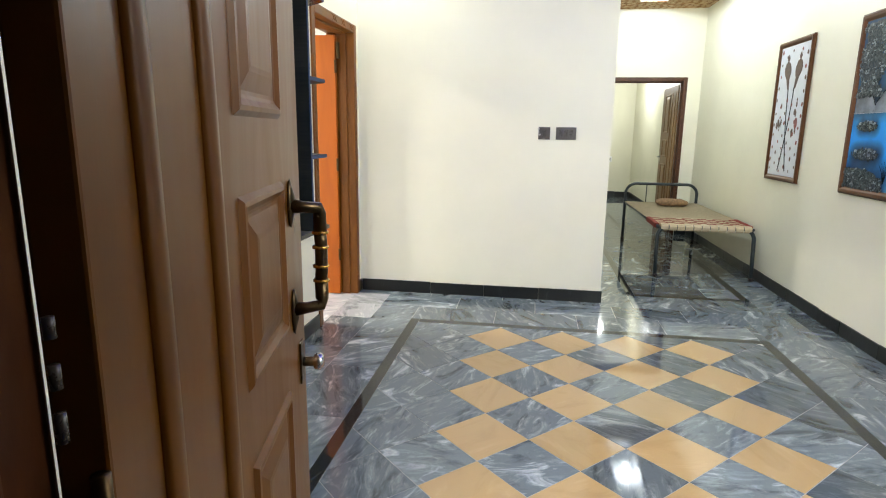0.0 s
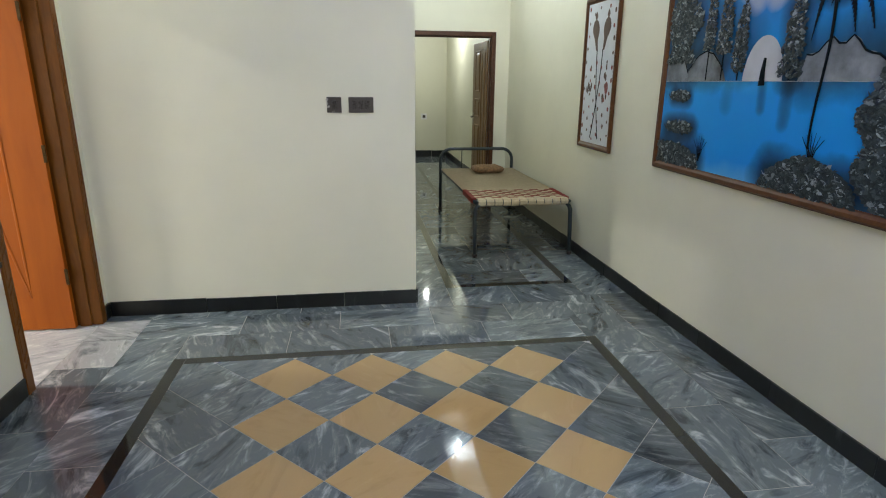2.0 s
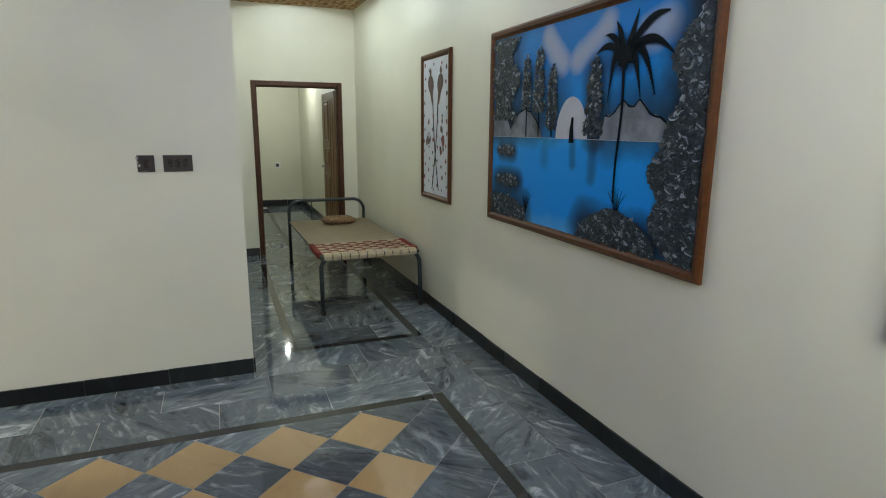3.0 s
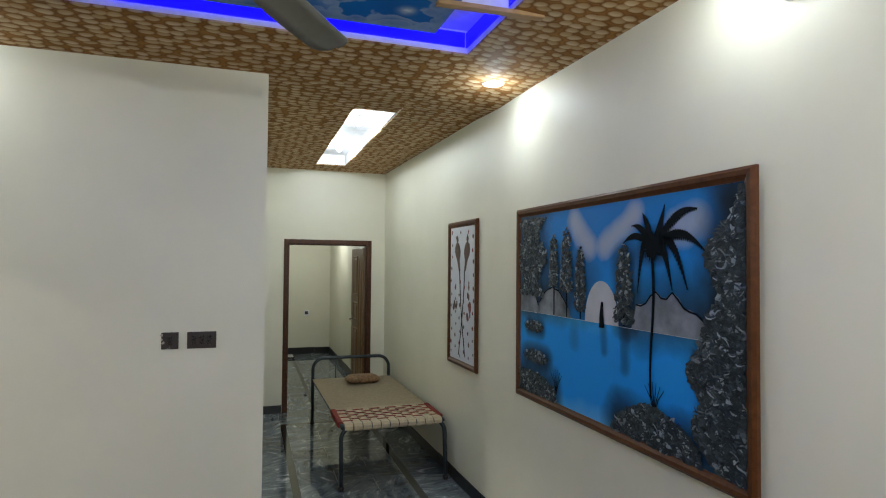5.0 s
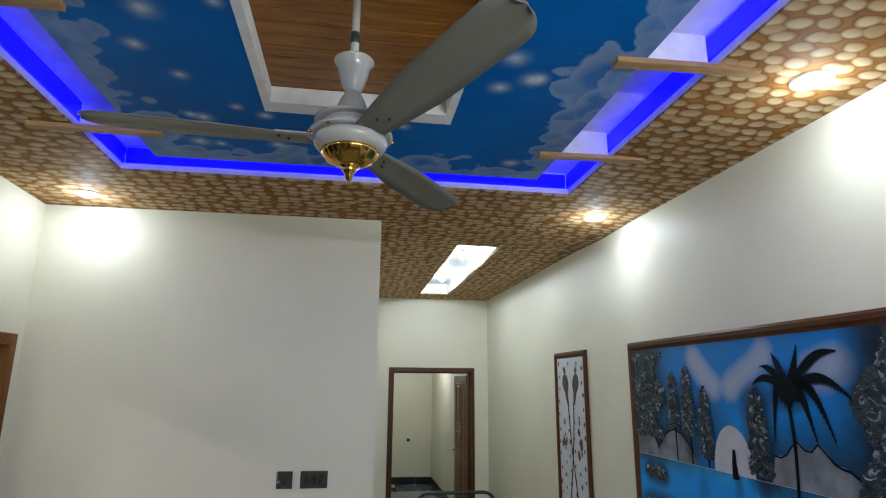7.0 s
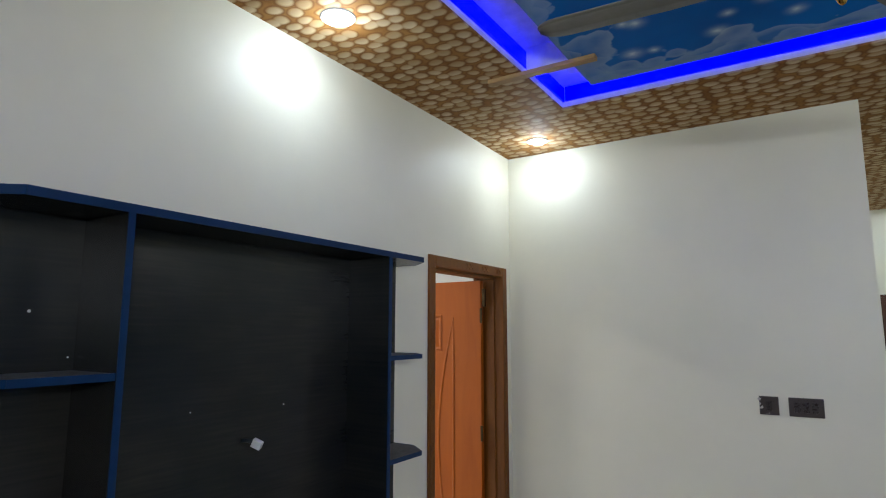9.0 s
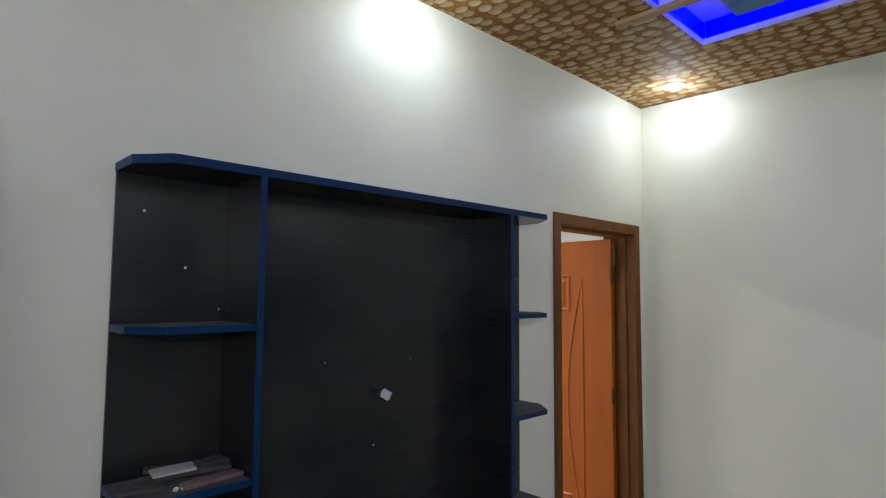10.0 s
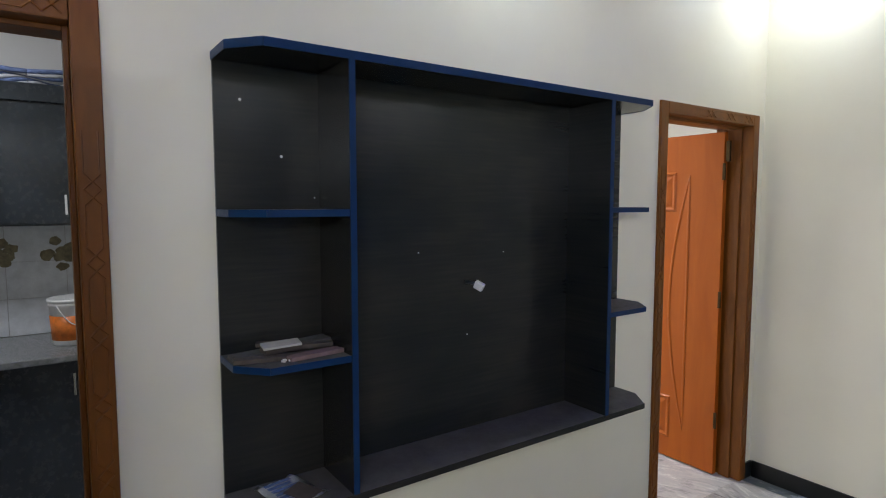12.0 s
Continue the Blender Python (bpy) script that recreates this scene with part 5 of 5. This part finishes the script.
pillow = thing("pillow", pose(2.14, 7.70, ZR - 0.012, 0, 0, 4), "small brown patterned pillow on the cot", "pillow")
bm = bmesh.new()
bmesh.ops.create_uvsphere(bm, u_segments=32, v_segments=16, radius=1.0)
for v in bm.verts:
    x, y, z = v.co
    sx = math.copysign(abs(x) ** 0.55, x)
    sy = math.copysign(abs(y) ** 0.55, y)
    v.co = (0.19 * sx, 0.125 * sy, 0.045 + 0.045 * z + 0.006 * noise.noise((x * 3, y * 3, z * 2)))
part("cover", bm, "pillow_print", pillow, smooth=True)

# ---- kitchen, seen through its doorway ----
KB = -3.45
counter = part("worktop", slab(KB + 0.002, -2.76, -1.19, 2.06, 0.87, 0.905, bevel=0.006), "counter_stone")
tagged(counter, "grey stone kitchen worktop along the wall", "worktop")
for k in range(4):
    y0 = -1.162 + k * 0.76
    c = thing("base_cabinet", pose(KB, y0, 0), "dark laminate kitchen base cabinet under the worktop", "cabinet", "kitchen base cabinets")
    part("body", slab(0.002, 0.62, 0.002, 0.758, 0.0, 0.868), "kitchen_laminate", c)
    for j in range(2):
        d = part("door", slab(0.6205, 0.638, 0.006 + 0.377 * j, 0.375 + 0.377 * j, 0.09, 0.862, bevel=0.002), "kitchen_laminate", c)
        part("handle", slab(0.6385, 0.65, 0.34 - 0.30 * j + 0.377 * j, 0.352 - 0.30 * j + 0.377 * j, 0.68, 0.80, bevel=0.003), "chrome", d, "steel bar handle")
    u = thing("wall_cabinet", pose(KB, y0, 1.56), "dark laminate kitchen wall cabinet", "cabinet", "kitchen wall cabinets")
    part("body", slab(0.002, 0.33, 0.002, 0.758, 0.0, 0.76, bevel=0.002), "kitchen_laminate", u)
    for j in range(2):
        d = part("door", slab(0.3305, 0.348, 0.006 + 0.377 * j, 0.375 + 0.377 * j, 0.012, 0.655, bevel=0.002), "kitchen_laminate", u)
        part("handle", slab(0.3485, 0.36, 0.35 - 0.31 * j + 0.377 * j, 0.362 - 0.31 * j + 0.377 * j, 0.06, 0.17, bevel=0.003), "white_plastic", d, "pale bar handle")
    part("cornice", slab(0.3305, 0.355, 0.002, 0.758, 0.665, 0.76, bevel=0.004), "kitchen_laminate", u)
splash = tagged(part("backsplash", slab(KB + 0.001, KB + 0.004, -1.19, 2.06, 0.906, 1.559), "grout"), "white tiled kitchen backsplash with brown flowers", "backsplash", kind="structure")
for i in range(11):
    for j in range(3):
        y0, z0 = -1.19 + i * 0.2955, 0.908 + j * 0.217
        part("wall_tile", slab(KB + 0.0045, KB + 0.010, y0 + 0.001, y0 + 0.2945, z0, z0 + 0.2155, bevel=0.001), "splash_tile", splash)
rr = random.Random(4)
for yc in (0.55, 0.86, 1.16, 1.44, 1.74):
    for k in range(9):
        a = 2 * math.pi * k / 9 + rr.uniform(-0.3, 0.3)
        r, s = rr.uniform(0.02, 0.095), rr.uniform(0.035, 0.062)
        cy, cz = yc + r * math.cos(a), 1.38 + 0.9 * r * math.sin(a)
        bm = prism([(cy + s * math.cos(b) * rr.uniform(0.6, 1.0), cz + s * 0.8 * math.sin(b) * rr.uniform(0.6, 1.0)) for b in (math.pi * j / 5 for j in range(10))], 0.0, 0.0015 + 0.0004 * k)
        bmesh.ops.transform(bm, matrix=Matrix.Translation((KB + 0.0101, 0, 0)) @ Matrix(((0, 0, 1, 0), (1, 0, 0, 0), (0, 1, 0, 0), (0, 0, 0, 1))), verts=bm.verts[:])
        part("flower_petal", bm, "flower_brown", splash, "brown printed petal")

bucket = thing("paint_bucket", pose(-3.08, 1.475, 0.9055), "white plastic paint bucket with an orange label", "bucket")
part("body", lathe([(0, 0.0), (0.092, 0.0), (0.098, 0.01), (0.108, 0.215), (0.112, 0.218), (0.112, 0.235), (0.108, 0.24)], 36), "white_plastic", bucket, smooth=True)
part("lid", lathe([(0.108, 0.236), (0.115, 0.238), (0.115, 0.254), (0.106, 0.258), (0.09, 0.251), (0, 0.251)], 36), "white_plastic", bucket, "white lid", True)
part("label_wrap", lathe([(0.0995, 0.03), (0.1000, 0.03), (0.1068, 0.165), (0.1062, 0.165)], 36), "orange_print", bucket, "orange printed label", True)
part("handle", tube([(0.112 * math.cos(a), 0.112 * math.sin(a), 0.225 - 0.11 * math.sin(math.pi * k / 12)) for k, a in ((k, -0.9 + 1.8 * k / 12 + 0.2) for k in range(13))], 0.003, 6), "white_plastic", bucket, smooth=True)

bundle = thing("cloth_bundle", pose(-3.22, 1.33, 2.3205), "blue and white cloth bundle on top of the cabinet", "cloth")
for k in range(6):
    r = 0.10 + 0.018 * k
    pts = [(0.5 * r * math.cos(a), 1.15 * r * math.sin(a), 0.014 + 0.012 * k + 0.010 * math.sin(3 * a + k)) for a in (2 * math.pi * j / 20 for j in range(21))]
    part("fold", tube(pts, 0.013, 7), "blue_cloth" if k % 2 else "paper", bundle, smooth=True)

# ---- ceilings and lamps of the rooms beyond ----
structure("ceiling_far_room", slab(-0.6, 2.49, FAR + T, 13.25, TOP, TOP + 0.03), "gypsum", "white ceiling of the far room", "ceiling")
structure("ceiling_side_room", slab(-4.2, WEST - T, 2.3, 7.0, TOP, TOP + 0.03), "gypsum", "white ceiling of the side room", "ceiling")
structure("ceiling_kitchen", slab(KB, WEST - T, -1.2, 2.3 - T, TOP, TOP + 0.03), "gypsum", "white kitchen ceiling", "ceiling")
for x, y, watts, r, tint in ((-3.3, 4.0, 85.0, 0.14, (1.0, 0.97, 0.90)), (-2.2, 0.7, 12.0, 0.14, (0.93, 0.98, 1.04))):
    t = thing("ceiling_light", pose(x, y, TOP), "round white glowing ceiling light", "ceiling light", "room ceiling lights")
    part("rim", lathe([(r, 0.0), (r, -0.03), (r + 0.01, -0.035), (r + 0.015, -0.03), (r + 0.015, 0.0)], 36), "gypsum", t, smooth=True)
    part("diffuser", lathe([(0, -0.03), (r - 0.001, -0.03), (r - 0.001, 0.0), (0, 0.0)], 36), "lamp_glass", t, "glowing white diffuser")
    ceiling_lamp(x, y, TOP - 0.045, watts, 2 * r, tint)

pendant = thing("pendant_bulb", pose(1.87, 11.5, 2.47), "bare white glowing bulb hanging on a cord", "bulb")
part("cord", tube([(0, 0, 0.085), (0, 0, 0.53)], 0.004, 8), "dark_metal", pendant, "black cord", True)
part("holder", lathe([(0, 0.09), (0.016, 0.088), (0.019, 0.05), (0.019, 0.035), (0, 0.035)], 20), "white_plastic", pendant, smooth=True)
part("globe", lathe([(0.012, 0.036), (0.018, 0.028), (0.027, 0.013), (0.030, -0.002), (0.027, -0.017), (0.018, -0.028), (0, -0.032)], 24), "bulb_glass", pendant, "glowing white globe", True)
data = bpy.data.lights.new("pendant_light", "POINT")
data.energy, data.color, data.shadow_soft_size = 30.0, (0.97, 1.0, 0.98), 0.02
ob = new("pendant_light", data)
ob.location = (1.87, 11.5, 2.42)

# ---- floor tiles, last ----
IX0, IX1, IY0, IY1 = -0.37, 2.0, 1.10, 4.13
HALF = 0.2163
for j in range(-1, 16):
    for i in range(-4, 13):
        if (i + j) % 2:
            continue
        cx, cy = 0.240 + i * HALF, 3.897 - j * HALF
        cut = clip([(cx - HALF, cy), (cx, cy - HALF), (cx + HALF, cy), (cx, cy + HALF)], IX0, IX1, IY0, IY1)
        if len(cut) < 3:
            continue
        area = abs(sum(a[0] * b[1] - b[0] * a[1] for a, b in zip(cut, cut[1:] + cut[:1]))) / 2
        if area < 0.0008:
            continue
        beige = i % 2 == 0 and j % 2 == 0 and 0 <= i <= 6 and 0 <= j <= 12
        tile(cut, "beige_tile" if beige else "grey_marble")
# dark band
BW0 = 0.065
for b in ((IX0 - BW0, IX0, IY0 - BW0, IY1 + BW0), (IX1, IX1 + BW0, IY0 - BW0, IY1 + BW0), (IX0, IX1, IY1, IY1 + BW0), (IX0, IX1, IY0 - BW0, IY0)):
    tile(rect(*b), "band_marble", "band")


def course(fixed, along, vertical, pale=()):
    """A row of slabs between two fixed lines, cut at the places given; those numbered in pale are whiter."""
    for k, (a, b) in enumerate(zip(along, along[1:])):
        tile(rect(fixed[0], fixed[1], a, b) if vertical else rect(a, b, fixed[0], fixed[1]), "white_marble" if k in pale else "grey_marble", "slab")


BX0, BX1, BY1 = IX0 - BW0, IX1 + BW0, IY1 + BW0
course((-0.74, BX0), (SOUTH, 0.81, 1.42, 2.03, 2.64, 3.25, 3.86, 4.50), True)
course((WEST - 0.005, -0.74), (SOUTH, 1.10, 1.71, 2.32, 2.93, 3.54, 4.15, 4.50), True, (6,))
course((BY1, 4.50), (BX0, 0.18, 0.79, 1.40, 2.01, BX1), False)
course((4.50, 4.80), (WEST - 0.005, -0.75, -0.14, 0.48, 1.09, 1.62, 2.10), False, (0,))
course((4.80, NORTH + 0.01), (WEST - 0.005, -0.40, 0.21, 1.01), False)
course((BX1, 2.37), (SOUTH, 0.92, 1.53, 2.14, 2.75, 3.35, 3.95, 4.55), True)
course((2.37, 2.79), (SOUTH, 0.60, 1.21, 1.82, 2.43, 3.05, 3.66, 4.27, 4.90), True)
course((BX1, 2.37), (4.55, 4.90), True)
course((SOUTH, 0.77), (BX0, 0.20, 0.80, 1.40, BX1), False)
course((0.77, IY0 - BW0), (BX0, 0.0, 0.61, 1.22, 1.83, BX1), False)
# passage
PX0, PX1, PY0, PY1 = 1.335, 2.215, 5.235, 7.99
for b in ((PX0 - BW0, PX0, PY0 - BW0, PY1 + BW0), (PX1, PX1 + BW0, PY0 - BW0, PY1 + BW0), (PX0, PX1, PY0 - BW0, PY0), (PX0, PX1, PY1, PY1 + BW0)):
    tile(rect(*b), "band_marble", "band")
course((CORNER, PX0 - BW0), (4.80, 5.20, 5.81, 6.42, 7.03, 7.64, 8.25, FAR + 0.1), True)
course((PX1 + BW0, 2.62), (4.90, 5.45, 6.06, 6.67, 7.28, 7.89, FAR + 0.1), True)
course((4.80, PY0 - BW0), (PX0 - BW0, 1.75, PX1 + BW0), False)
for k in range(9):
    y0 = PY0 + k * 0.3061
    cuts = (PX0, 1.65, PX1) if k % 2 else (PX0, 1.95, PX1)
    course((y0, y0 + 0.3061), cuts, False)
course((PY1 + BW0, 8.32), (PX0 - BW0, 1.60, PX1 + BW0), False)
course((8.32, FAR + 0.1), (PX0 - BW0, 1.90, PX1 + BW0), False)
# far room, side rooms and porch in larger runs
for k in range(16):
    y0 = FAR + 0.1 + k * 0.305
    course((y0, min(y0 + 0.305, 13.24)), (-0.6, 0.1 + 0.3 * (k % 2), 0.9, 1.46), False)
    course((y0, min(y0 + 0.305, 13.24)), (1.76, 2.12 + 0.1 * (k % 2), 2.49), False)
tile(rect(1.70, 1.76, FAR + 0.1, 12.9), "band_marble", "band")
course((1.46, 1.70), (FAR + 0.1, 9.3, 9.9, 10.5, 11.1, 11.7, 12.3, 12.9), True)
course((WEST, 2.8), (-2.2, -1.4, -0.7, 0.0, SOUTH), True)
